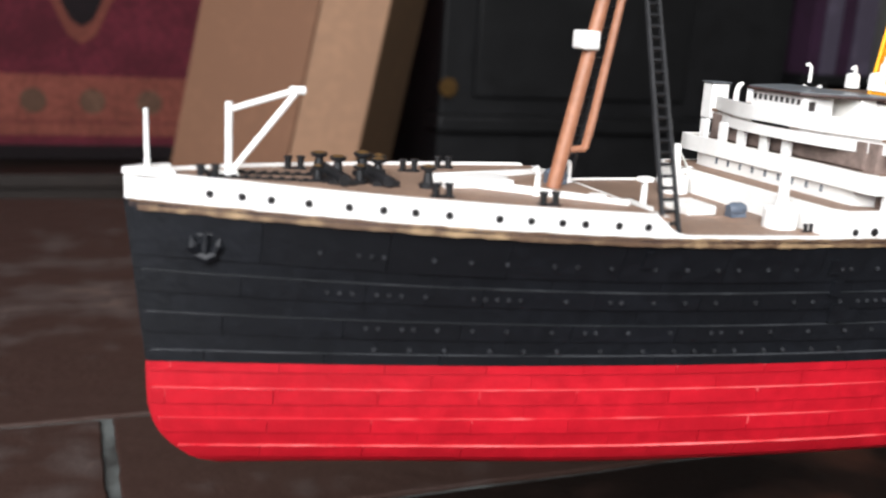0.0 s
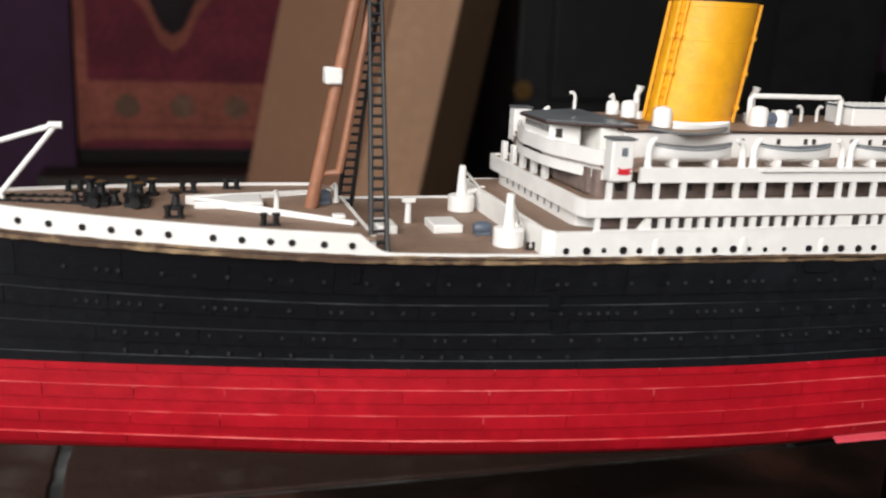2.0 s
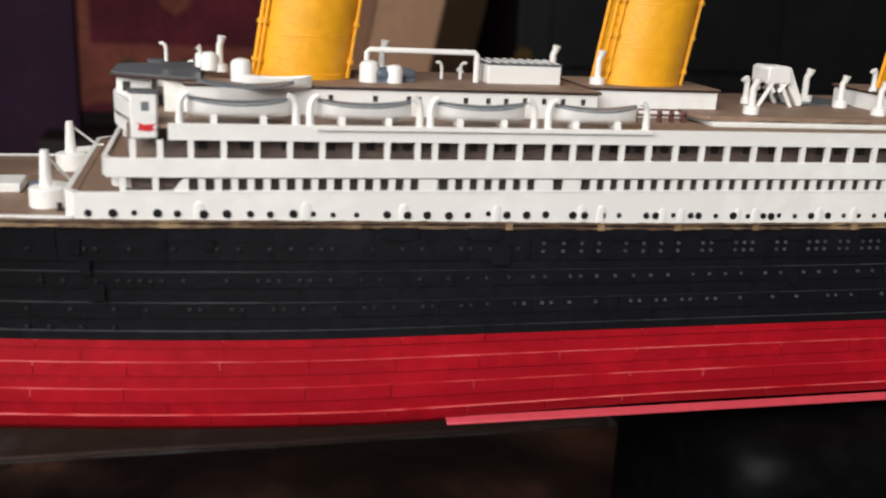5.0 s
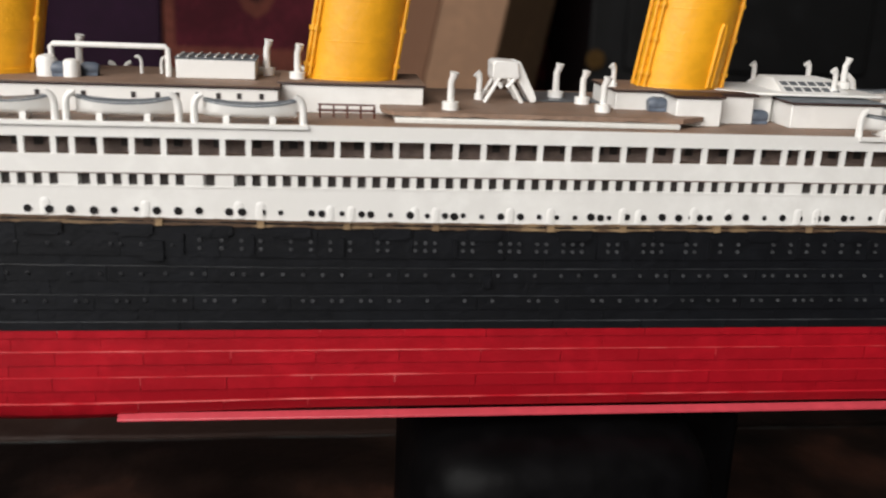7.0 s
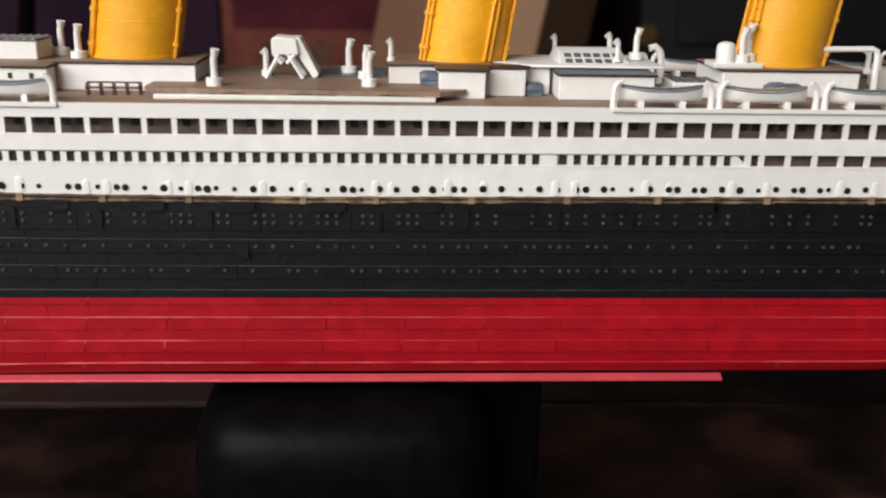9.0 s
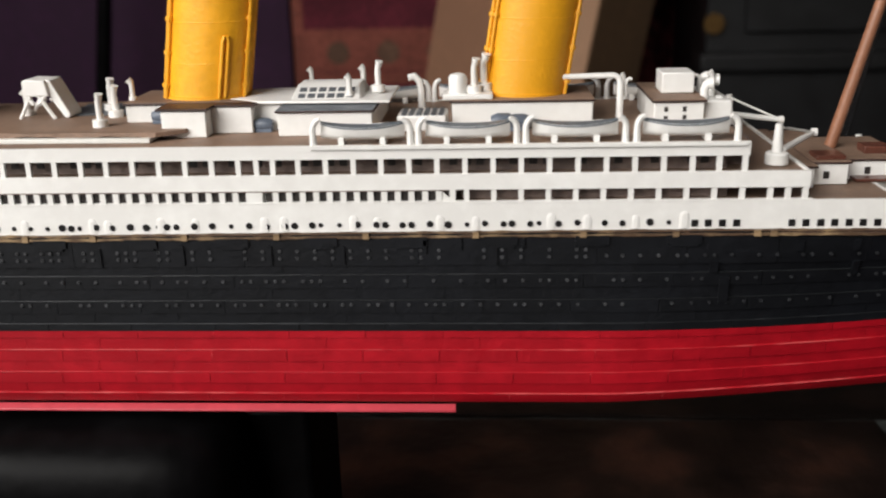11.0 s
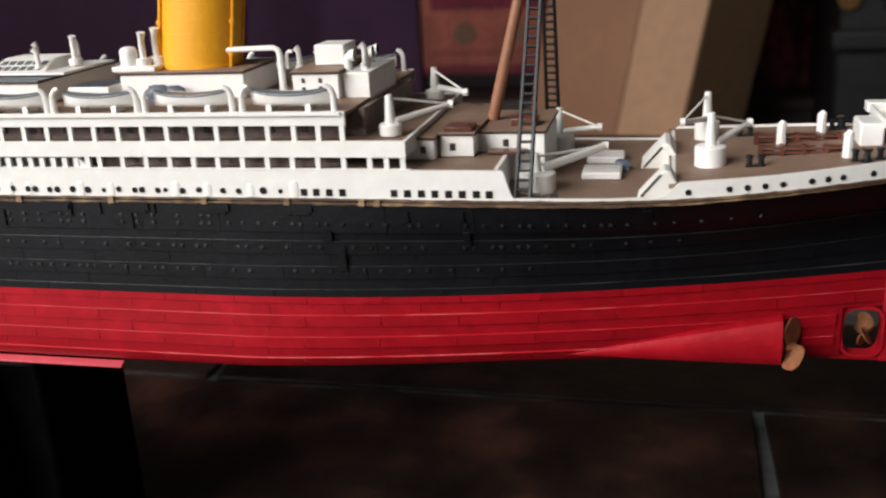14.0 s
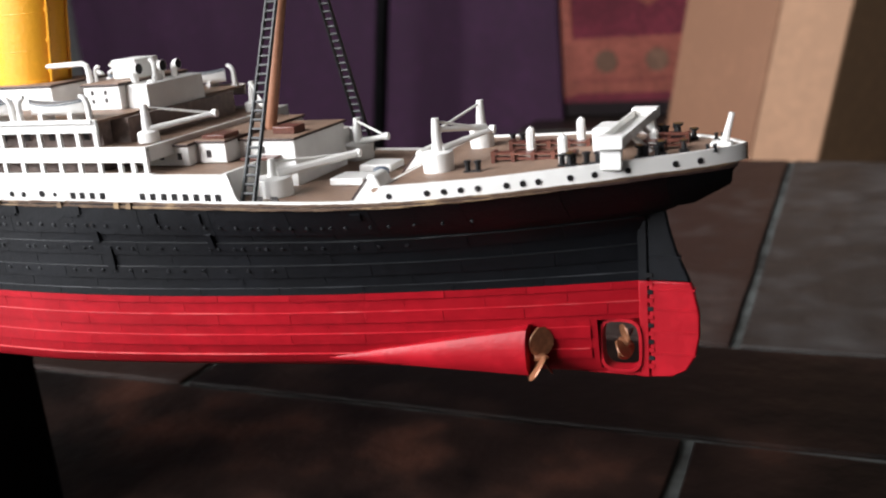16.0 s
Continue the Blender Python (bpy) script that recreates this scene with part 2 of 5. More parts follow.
for x0, x1, z0, z1 in ((RX0, WIN_X[0], FLOOR_Z, CEIL_Z), (WIN_X[1], RX1, FLOOR_Z, CEIL_Z), (WIN_X[0], WIN_X[1], FLOOR_Z, WIN_Z[0]), (WIN_X[0], WIN_X[1], WIN_Z[1], CEIL_Z)):
    south.box(x0 * 1000, x1 * 1000, (RY0 - 0.1) * 1000, RY0 * 1000, z0 * 1000, z1 * 1000)
tagged(part("wall_south", south, WALL), "dim wall with a window opening", "wall", kind="structure")

# table: slate tiles in grout on a slab with legs
table = tagged(new("stone_table"), "low table topped with rusty brown and grey slate tiles", "table")


def back_edge(x):
    return 0.797 - 0.08 * x


slab_out = [(-1.0, -0.42), (1.55, -0.42), (1.55, back_edge(1.55)), (-1.0, back_edge(-1.0))]
part("tabletop", Geo().prism([(x * 1000, y * 1000) for x, y in slab_out], -140, TABLE_Z * 1000 - 2.0), GROUT, table, "grey grout bed of the tabletop")
for lx, ly in ((-0.9, -0.34), (1.45, -0.34), (-0.9, 0.75), (1.45, 0.6)):
    rbox("leg", lx - 0.04, lx + 0.04, ly - 0.04, ly + 0.04, FLOOR_Z, -0.14, FLOOR, table)
ROWS = [(-0.42, -0.17, (-1.0, -0.42, 0.21, 0.86, 1.55)), (-0.17, 0.156, (-1.0, -0.61, 0.02, 0.633, 1.22, 1.55)),
        (0.156, 0.264, (-1.0, -0.62, 0.005, 0.36, 0.98, 1.55)), (0.264, 1.25, (-1.0, -0.52, 0.25, 0.640, 1.20, 1.55))]
tile_rng = random.Random(5)
for j, (y0, y1, joints) in enumerate(ROWS):
    for i in range(len(joints) - 1):
        g, gy = 0.0026, (0.0012 if j < 2 else 0.0022)
        x0, x1 = joints[i] + g, joints[i + 1] - g
        y10, y11 = min(y1 - gy, back_edge(x0) - 0.004), min(y1 - gy, back_edge(x1) - 0.004)
        h = TABLE_Z * 1000 + tile_rng.uniform(-0.4, 0.4)
        slope = tile_rng.uniform(-0.5, 0.5)
        if j == 3:
            mat = (SLATE, SLATE_RED, SLATE_RED, SLATE, SLATE)[i]
        elif j == 2:
            mat = (SLATE_RED, SLATE_RED, SLATE_RED, SLATE_DARK, SLATE)[i]
        else:
            mat = SLATE_RED if x1 < 0.1 else SLATE_DARK
        # slightly ragged tile edges
        o = []
        corners = [(x0, y0 + gy), (x1, y0 + gy), (x1, y11), (x0, y10)]
        for k in range(4):
            (ax, ay), (bx, by) = corners[k], corners[(k + 1) % 4]
            n = 14
            for q in range(n):
                f = q / n
                w = 0.0 if q == 0 else tile_rng.uniform(-0.0009, 0.0004)
                nx, ny = (0, (-1, 0, 1, 0)[k]) if k % 2 == 0 else ((0, 1, 0, -1)[k], 0)
                o.append(((ax + (bx - ax) * f + nx * w) * 1000, (ay + (by - ay) * f + ny * w) * 1000))
        part("tile", Geo().prism(o, h - 8, lambda x, y, h=h, s=slope: h + s * 0.001 * (x - 300) * 0.3), mat, table, bevel=1.0)

# black stand under the keel
stand = tagged(new("display_stand"), "round-shouldered black plastic stand under the ship's keel", "stand")
out = []
for k in range(40):
    a = 2 * math.pi * k / 40
    c, s = math.cos(a), math.sin(a)
    out.append((337 + 41 * math.copysign(abs(c) ** 0.45, c), -8 + 44 * math.copysign(abs(s) ** 0.4, s)))
rows = [(1.0, -99.6), (1.0, -22), (0.985, -15), (0.95, -10), (0.89, -6), (0.80, -3.5), (0.6, -1.6), (0.3, -0.8)]
verts = [(337 + (x - 337) * k, -8 + (y + 8) * k, z) for k, z in rows for x, y in out]
faces = [(r * 40 + k, r * 40 + (k + 1) % 40, (r + 1) * 40 + (k + 1) % 40, (r + 1) * 40 + k) for r in range(len(rows) - 1) for k in range(40)]
faces += [tuple(range(40))[::-1], tuple(range(280, 320))]
part("body", Geo().add(verts, faces), STAND, stand)
part("side_block", Geo().box(360, 394, -14, 34, -99.8, -8), STAND, stand, bevel=2.0)

# purple curtain, hanging rug, cardboard box, stove
def curtain(name, x0, x1, y, z0, z1, amp, waves, mat, label):
    g = Geo()
    n = 120
    verts, faces = [], []
    for i in range(n + 1):
        s = i / n
        x = x0 + (x1 - x0) * s
        yy = y + amp * math.sin(s * waves * 2 * math.pi) + 0.4 * amp * math.sin(s * waves * 5.1 + 1)
        verts += [(x, yy, z0), (x, yy, z1), (x, yy + 8, z1), (x, yy + 8, z0)]
    for i in range(n):
        for k in range(4):
            a, b = 4 * i + k, 4 * i + (k + 1) % 4
            faces.append((a, b, b + 4, a + 4))
    faces += [(0, 1, 2, 3), (4 * n, 4 * n + 3, 4 * n + 2, 4 * n + 1)]
    return tagged(part(name, g.add(verts, faces), mat), label, "curtain")


curtain("curtain", -2350, -245, 3010, -830, 2000, 9, 8, PURPLE, "dark purple curtain hanging beside a red rug")

rug = tagged(new("rug"), "dark red patterned wool rug hung with its fringe down", "rug")
RGX0, RGX1, RGY, RGZ = -0.235, 0.86, 3.02, -0.375
rbox("field", RGX0, RGX1, RGY, RGY + 0.012, RGZ, 1.3, RUG_RED, rug)
rbox("border", RGX0 + 0.02, RGX1 - 0.02, RGY - 0.006, RGY - 0.001, RGZ + 0.075, RGZ + 0.215, RUG_BAND, rug, "faded red border band")
rbox("border", RGX0 + 0.0, RGX0 + 0.035, RGY - 0.007, RGY - 0.001, RGZ + 0.02, 1.3, RUG_BAND, rug)
rbox("lower_border", RGX0 + 0.02, RGX1 - 0.02, RGY - 0.006, RGY - 0.001, RGZ + 0.03, RGZ + 0.07, RUG_BAND, rug)
bx = -0.085
while bx < RGX1 - 0.1:
    g = Geo()
    g.tube([(bx * 1000, (RGY - 0.012) * 1000, (RGZ + 0.137) * 1000), (bx * 1000, (RGY - 0.004) * 1000, (RGZ + 0.137) * 1000)], 38, 20)
    part("rosette", g, RUG_GREEN, rug)
    bx += 0.170
for mx in (0.06, 0.62):
    for r, mat, dz in ((230, RUG_BAND, 0.0), (185, RUG_DARK, -0.004), (80, RUG_CREAM, -0.008)):
        g = Geo()
        pts = []
        for a in range(24):
            t = 2 * math.pi * a / 24
            pts.append((mx * 1000 + 0.62 * r * math.cos(t) * (1 + 0.15 * math.cos(4 * t)), 150 + r * math.sin(t) * (1 + 0.15 * math.cos(4 * t))))
        g.slab([(x, z + 50) for x, z in pts], (RGY + dz - 0.006) * 1000, (RGY + dz + 0.002) * 1000)
        part("medallion", g, mat, rug)
fr = Geo()
for i in range(150):
    x = (RGX0 + (RGX1 - RGX0) * (i + 0.5) / 150) * 1000
    fr.box(x - 3, x + 3, RGY * 1000, RGY * 1000 + 6, RGZ * 1000 - 45, RGZ * 1000)
part("fringe", fr, RUG_DARK, rug, kind="stuff")

carton = tagged(new("cardboard_box"), "tall brown cardboard box leaning to one side", "box")
LEAN_BOX = 10.6
carton.matrix_world = Matrix.Translation((0.540 + 0.1871 * FLOOR_Z, 2.071, FLOOR_Z)) @ pose(0, 0, 0, 0, LEAN_BOX, 0)


def cbox(name, pts, z0, z1, mat, label=""):
    return part(name, Geo().prism([(x * 1000, y * 1000) for x, y in pts], z0 * 1000, z1 * 1000), mat, carton, label, bevel=2.0)


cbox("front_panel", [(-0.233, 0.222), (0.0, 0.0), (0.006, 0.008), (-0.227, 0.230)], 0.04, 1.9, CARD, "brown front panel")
cbox("side_panel", [(0.003, -0.005), (0.146, -0.070), (0.150, -0.062), (0.008, 0.004)], 0.03, 1.9, CARD_LIT, "side panel painted paler as if lit")
cbox("flap", [(0.149, -0.068), (0.300, 0.122), (0.292, 0.127), (0.146, -0.058)], 0.04, 1.9, CARD_SHADED, "turned-in flap painted dark as if shaded")
cbox("back_panel", [(-0.227, 0.234), (0.292, 0.131), (0.292, 0.141), (-0.227, 0.244)], 0.06, 1.9, CARD_SHADED)
curtain("drape", 880, 1170, 2975, -830, 1500, 12, 2.5, DRAPE, "dark red mottled cloth hanging behind the cardboard box")

pole = tagged(part("pole", Geo().tube([(-820, 2600, -838), (-690, 2600, 60), (-480, 2600, 1400)], [24, 22, 20], 12), STAND), "black slanting pole before the purple curtain", "pole")

stove = tagged(new("iron_stove"), "black iron stove with a small brass knob", "stove")
rbox("body", 1.02, 2.26, 2.45, 2.95, FLOOR_Z + 0.06, 1.2, STOVE, stove, bevel=12)
rbox("ledge", 1.00, 2.28, 2.40, 2.52, -0.24, -0.19, STOVE, stove, bevel=8)
rbox("door", 1.12, 1.85, 2.425, 2.45, -0.14, 0.85, STOVE, stove, bevel=8)
for lx in (1.15, 2.15):
    rbox("foot", lx - 0.05, lx + 0.05, 2.5, 2.6, FLOOR_Z, FLOOR_Z + 0.06, STOVE, stove)
part("knob", Geo().tube([(1036, 2455, -112), (1036, 2425, -112)], [20, 28], 16), BRASS, stove, "brass knob")

shelf = tagged(new("low_shelf"), "dark low shelf beside the stove", "shelf")
rbox("shelf_board", 2.29, 2.75, 2.40, 2.75, -0.06, -0.03, STOVE, shelf, bevel=2)
rbox("side_board", 2.29, 2.32, 2.40, 2.75, FLOOR_Z, -0.06, STOVE, shelf)
rbox("side_board", 2.72, 2.75, 2.40, 2.75, FLOOR_Z, -0.06, STOVE, shelf)
for k, (w, h, mt) in enumerate(((0.05, 0.36, PURPLE), (0.07, 0.42, BOOK), (0.05, 0.40, PURPLE), (0.09, 0.44, BOOK))):
    x = 2.33 + (0, 0.055, 0.13, 0.185)[k]
    tagged(rbox("book", x, x + w - 0.004, 2.43, 2.62, -0.03, -0.03 + h, mt, bevel=2), "tall grey and violet book standing on the shelf", "book", group="books on the shelf")

# added dark bench shape, standing in for the dark gap below the rug
gap_bench = tagged(new("dark_gap_bench"), "dark bench shape added to fill the dark gap under the rug", "bench")
rbox("seat_board", -0.34, 1.04, 2.80, 3.35, -0.47, -0.43, FLOOR, gap_bench, bevel=3)
rbox("front_board", -0.33, 1.03, 2.83, 2.86, FLOOR_Z, -0.47, FLOOR, gap_bench, bevel=2)
rbox("end_board", -0.33, -0.30, 2.86, 3.33, FLOOR_Z, -0.47, FLOOR, gap_bench)
rbox("end_board", 1.00, 1.03, 2.86, 3.33, FLOOR_Z, -0.47, FLOOR, gap_bench)


# ---------------------------------------------------------------- the ship's lines, millimetres: x from stem to stern, y to starboard, z above the keel
BEAM, WL = 35.2, 26.3
sheer = curve([(0, 58.4), (20, 58.0), (48, 57.0), (97, 55.4), (140, 54.8), (204, 53.9), (270, 52.8), (330, 52.5), (400, 52.9), (503, 53.2), (575, 53.0), (594, 53.4), (615, 54.6), (636, 56.0), (655, 57.0), (673, 57.0)])
fore_top = curve([(0, 64.2), (20, 63.6), (47, 62.4), (78, 61.2), (101, 60.4)])
poop_top = curve([(588, 57.6), (615, 58.9), (636, 60.4), (655, 61.2), (673, 61.4)])
stern_x = curve([(0, 648), (39, 648), (42, 649), (44, 652), (45.5, 656), (47, 660.5), (49, 665.5), (51, 668.7), (53, 670.8), (56, 672.4), (62, 673.2)])


def stem_x(z):
    return 3.2 - 4.2 * (z - WL) / 38 if z > WL else 3.2 + 19 * max(0.0, 1 - max(z, 0) / WL) ** 3.8 + 40 * max(0.0, 1 - max(z, 0) / 3.6) ** 2


def half(x, z):
    """Half breadth of the hull."""
    zt = sheer(x)
    d, e = x - stem_x(z), stern_x(z) - x
    if d <= 0 or e <= 0:
        return 0.0
    u = min(max(z / WL, 0.0), 1.0)
    v = min(max((z - WL) / (zt - WL), 0.0), 1.3)
    vf = min(v, 1.0)
    ent_w = 1 - max(0.0, 1 - d / 200) ** (1.6 + 0.05 * u)
    ent_d = 1 - max(0.0, 1 - d / 170) ** 2.6
    ent = ent_w + (ent_d - ent_w) * vf ** 1.3
    run_w = 1 - max(0.0, 1 - e / 170) ** (1.2 + 0.55 * u)
    run_d = (1 - max(0.0, 1 - e / 150) ** 3.2) ** 0.75
    run = run_w + (run_d - run_w) * vf ** 1.5
    body = min(ent, run)
    full = min(ent_w, run_w)
    p = 4.2 + 4.4 * max(0.0, full - 0.1) / 0.9
    q = 2.7 + 0.3 * max(0.0, full - 0.1) / 0.9 + 3.0 * max(0.0, 1 - d / 260)
    g = (1 - (1 - u) ** p) ** (1 / q)
    return BEAM * (ent * run) * g if v <= 0 else BEAM * ent * run


def keel_drop(x, z):
    """The forebody's keel lies a little deeper than the rest."""
    a = min(max((x - 35) / 75, 0.0), 1.0)
    b = min(max((285 - x) / 80, 0.0), 1.0)
    return 2.0 * a * a * (3 - 2 * a) * b * b * (3 - 2 * b) * max(0.0, 1 - max(z, 0.0) / WL) ** 3


def hull_point(x, z, proud=0.0, side=-1):
    y = half(x, z)
    k = keel_drop(x, z)
    if proud:
        a = (half(x, z + 0.4) - half(x, z - 0.4)) / 0.8 if z > 0.4 else 2.0
        a = min(max(a, -2.0), 2.5)
        c = 1 / math.hypot(1, a)
        return (x, side * (y + proud * c), z - proud * a * c - k)
    return (x, side * y, z - k)


ship = tagged(new("ship_model"), "scale model of a four-funnelled liner with black and red hull", "model ship")

# hull shell: red below the waterline, black above
STRAKES = [52.7, 44.3, 41.9, 38.3, 34.9, 31.4, 28.4, 24.4, 20.9, 17.6, 14.4, 11.2, 8.0, 5.2]


def strake_z(zs, x):
    return zs if zs <= WL else WL + (zs - WL) / (52.7 - WL) * (sheer(x) - WL)


def shell(name, z_list, mat, label):
    g = Geo()
    n = 150
    for side in (-1, 1):
        grid = []
        for zs in z_list:
            row = []
            for i in range(n + 1):
                s = i / n
                s = 0.5 - 0.5 * math.cos(math.pi * s)
                x0 = stem_x(zs)
                z = strake_z(zs, x0 + s * 600)
                x = stem_x(z) + s * (stern_x(z) - stem_x(z))
                z = strake_z(zs, x)
                row.append(hull_point(x, z, 0, side) if 0 < i < n else (x, 0.0, z - keel_drop(x, z)))
            grid.append(row)
        verts = [p for r in grid for p in r]
        faces = []
        for j in range(len(z_list) - 1):
            for i in range(n):
                a = j * (n + 1) + i
                q = (a, a + 1, a + n + 2, a + n + 1)
                c = [sum(verts[k][m] for k in q) / 4 for m in (0, 2)]
                if 636.5 < c[0] < 646.8 and 1.6 < c[1] < 15.6:
                    continue
                faces.append(q if side < 0 else q[::-1])
        g.add(verts, faces)
    return part(name, g, mat, ship, label)


hull_red = shell("hull_bottom", [0, 0.4, 1, 1.8, 2.8, 4, 5.2, 6.5, 8, 9.6, 11.2, 12.8, 14.4, 16, 17.6, 19.2, 20.9, 22.6, 24.4, 26.3], RED, "red painted hull bottom below the waterline")
hull_black = shell("hull_side", [26.3, 28.4, 29.9, 31.4, 33.2, 34.9, 36.6, 38.3, 40.1, 41.9, 43.1, 44.3, 45.6, 46.8, 48, 49.2, 50.4, 51.6, 52.7], BLACK, "black painted hull side above the waterline")


def plate_mesh(zs0, zs1, x0, x1, proud, side=-1, geo=None):
    """One hull plate lying on the shell, a little proud of it."""
    g = geo or Geo()
    nx = 4
    top, base = [], []
    for r, zs in enumerate((zs0, (zs0 + zs1) / 2, zs1)):
        for i in range(nx + 1):
            x = x0 + (x1 - x0) * i / nx
            z = strake_z(zs, x)
            x = min(max(x, stem_x(z) + 0.35), stern_x(z) - 0.35)
            z = strake_z(zs, x)
            top.append(hull_point(x, z, proud, side))
            base.append(hull_point(x, z, -0.1, side))
    m = nx + 1
    faces = []
    for r in range(2):
        for i in range(nx):
            a = r * m + i
            faces.append((a, a + 1, a + m + 1, a + m))
    k = len(top)
    ring = list(range(m)) + [m + m - 1] + list(range(3 * m - 1, 2 * m - 1, -1)) + [m]
    faces += [(ring[i], ring[i - 1], ring[i - 1] + k, ring[i] + k) for i in range(len(ring))]
    return g.add(top + base, faces)


# deck edge: worn gold line, white bulwarks
def edge_strip(name, x0, x1, z0, z1, inset, thick, mat, label="", step=4.0, sides=(-1, 1), bevel=0.0, ease=1.0):
    out = []
    for side in sides:
        g = Geo()
        n = max(2, int((x1 - x0) / step))
        verts, faces = [], []
        for i in range(n + 1):
            x = x0 + (x1 - x0) * (1 - (1 - i / n) ** ease)
            y = half(x, sheer(x)) - inset
            yi = max(y - thick, 0.0)
            a, b = (z0(x) if callable(z0) else z0), (z1(x) if callable(z1) else z1)
            verts += [(x, side * y, a), (x, side * y, b), (x, side * yi, b), (x, side * yi, a)]
        for i in range(n):
            for k in range(4):
                a, b = 4 * i + k, 4 * i + (k + 1) % 4
                faces.append((a, b, b + 4, a + 4))
        faces += [(0, 1, 2, 3), (4 * n, 4 * n + 3, 4 * n + 2, 4 * n + 1)]
        g.add(verts, faces)
        out.append(part(name, g, mat, ship, label, bevel=bevel))
    return out


def wave(x, k):
    return 0.07 * math.sin(x * 0.35 + k) + 0.06 * math.sin(x * 0.93 + 2 * k) + 0.05 * math.sin(x * 2.1 + k)


edge_strip("gold_line", 0.6, 671, lambda x: sheer(x) - 0.12 + wave(x, 0), lambda x: sheer(x) + 0.48 + wave(x, 1), -0.5, 1.2, GOLD_LINE, "worn gold line under the white upperworks", 1.5)
edge_strip("gold_line", 2, 640, lambda x: sheer(x) - 0.42 - (0.62 if x > 210 else 0.62 + 0.3 * (210 - x) / 210) * min(1.0, 0.15 + abs(x - 640) / 90) + wave(x, 4), lambda x: sheer(x) - 0.42 + wave(x, 2), -0.86, 1.2, GOLD_LINE, "worn gold line under the white upperworks", 1.5)
edge_strip("line_groove", 0.6, 671, lambda x: sheer(x) - 0.75, lambda x: sheer(x) + 0.3, -0.45, 1.0, DARK_EDGE, "dark brown groove between the gold lines", 4.0)
# forecastle and poop bulwarks


def ramp_fore(x):
    return fore_top(min(x, 101)) if x < 97 else sheer(x) + 1.0 + (fore_top(97) - sheer(97) - 1.0) * max(0.0, 1 - (x - 97) / 7.0) ** 2.2


edge_strip("bulwark", -0.2, 140, lambda x: sheer(x) + 0.45, ramp_fore, 0.0, 0.9, WHITE, "white forecastle bulwark with dark portholes", 1.6)


def ramp_poop(x):
    return poop_top(x) if x > 592 else sheer(x) + 1.0 + (poop_top(592) - sheer(592) - 1.0) * max(0.0, 1 - (592 - x) / 4.0) ** 1.6


edge_strip("bulwark", 549, 672.98, lambda x: sheer(x) + 0.45, ramp_poop, 0.0, 0.9, WHITE, "white poop bulwark with dark portholes", 1.2, ease=1.9)


def deck_plate(name, x0, x1, zf, mat, inset=0.5, thick=0.8, label=""):
    g = Geo()
    n = max(4, int((x1 - x0) / 3))
    xs = [x0 + (x1 - x0) * (1 - (1 - i / n) ** (2.0 if x1 > 660 else 1.0)) for i in range(n + 1)]
    verts, faces = [], []
    for x in xs:
        y = max(half(x, sheer(x)) - inset, 0.15)
        z = zf(x) if callable(zf) else zf
        verts += [(x, -y, z), (x, y, z), (x, y, z - thick), (x, -y, z - thick)]
    for i in range(n):
        for k in range(4):
            a, b = 4 * i + k, 4 * i + (k + 1) % 4
            faces.append((a, b, b + 4, a + 4))
    faces += [(0, 1, 2, 3), (4 * n, 4 * n + 3, 4 * n + 2, 4 * n + 1)]
    g.add(verts, faces)
    return part(name, g, mat, ship, label)


fore_deck = lambda x: fore_top(x) - 0.7
deck_plate("forecastle_deck", 2, 100, fore_deck, DECK, label="brown painted forecastle deck")
deck_plate("well_deck", 100, 142, lambda x: sheer(x) + 0.3, DECK, label="brown painted forward well deck")
deck_plate("well_deck", 545, 592, lambda x: sheer(x) + 0.3, DECK, label="brown painted aft well deck")
poop_deck = lambda x: poop_top(x) - 0.6
deck_plate("poop_deck", 590, 672.7, poop_deck, DECK, label="brown painted poop deck")
part("forecastle_bulkhead", Geo().box(99.2, 100.2, -30, 30, 55.4, 59.8), WHITE, ship, "white bulkhead at the end of the forecastle")
part("poop_bulkhead", Geo().box(590.6, 591.6, -29.5, 29.5, 53, 57.2), WHITE, ship, "white bulkhead at the front of the poop")

# ---------------------------------------------------------------- upperworks
def rounded_front(x0, flat, depth, width):
    pts = []
    for k in range(25):
        a = -1 + 2 * k / 24
        t = max(0.0, (abs(a) * width - flat) / (width - flat))
        pts.append((x0 + depth * (1 - math.sqrt(max(0.0, 1 - t * t))), a * width))
    return pts


def front_wall(name, pts, z0, z1, thick, mat, label=""):
    return part(name, Geo().prism(pts + [(x + thick, y * 0.975) for x, y in pts[::-1]], z0, z1), mat, ship, label)


C_TOP, A_LOW, A_DECK, A_HEAD, BOAT = 61.0, 64.3, 68.4, 72.3, 75.4
edge_strip("side_wall", 140.6, 549, lambda x: sheer(x) + 0.45, C_TOP, 0.0, 1.0, WHITE, "white lower side wall with dark portholes", 4.0)
front_wall("front_wall", rounded_front(138.4, 31.2, 2.4, half(140.8, 54.6)), 54.6, C_TOP, 1.2, WHITE, "white front wall over the well deck")
part("end_wall", Geo().box(548.4, 549.4, -33.4, 33.4, 53.2, C_TOP), WHITE, ship)
edge_strip("side_wall_end", 548.5, 553.8, lambda x: sheer(x) + 0.45, lambda x: sheer(x) + 0.9 + (C_TOP - sheer(x) - 0.9) * max(0.0, 1 - max(0.0, x - 551) / 2.6) ** 1.6, 0.02, 1.0, WHITE, "", 0.5)
part("b_deck", Geo().prism(rounded_front(139.0, 31, 2.4, 32.8), C_TOP - 0.6, C_TOP - 0.1), DECK, ship)
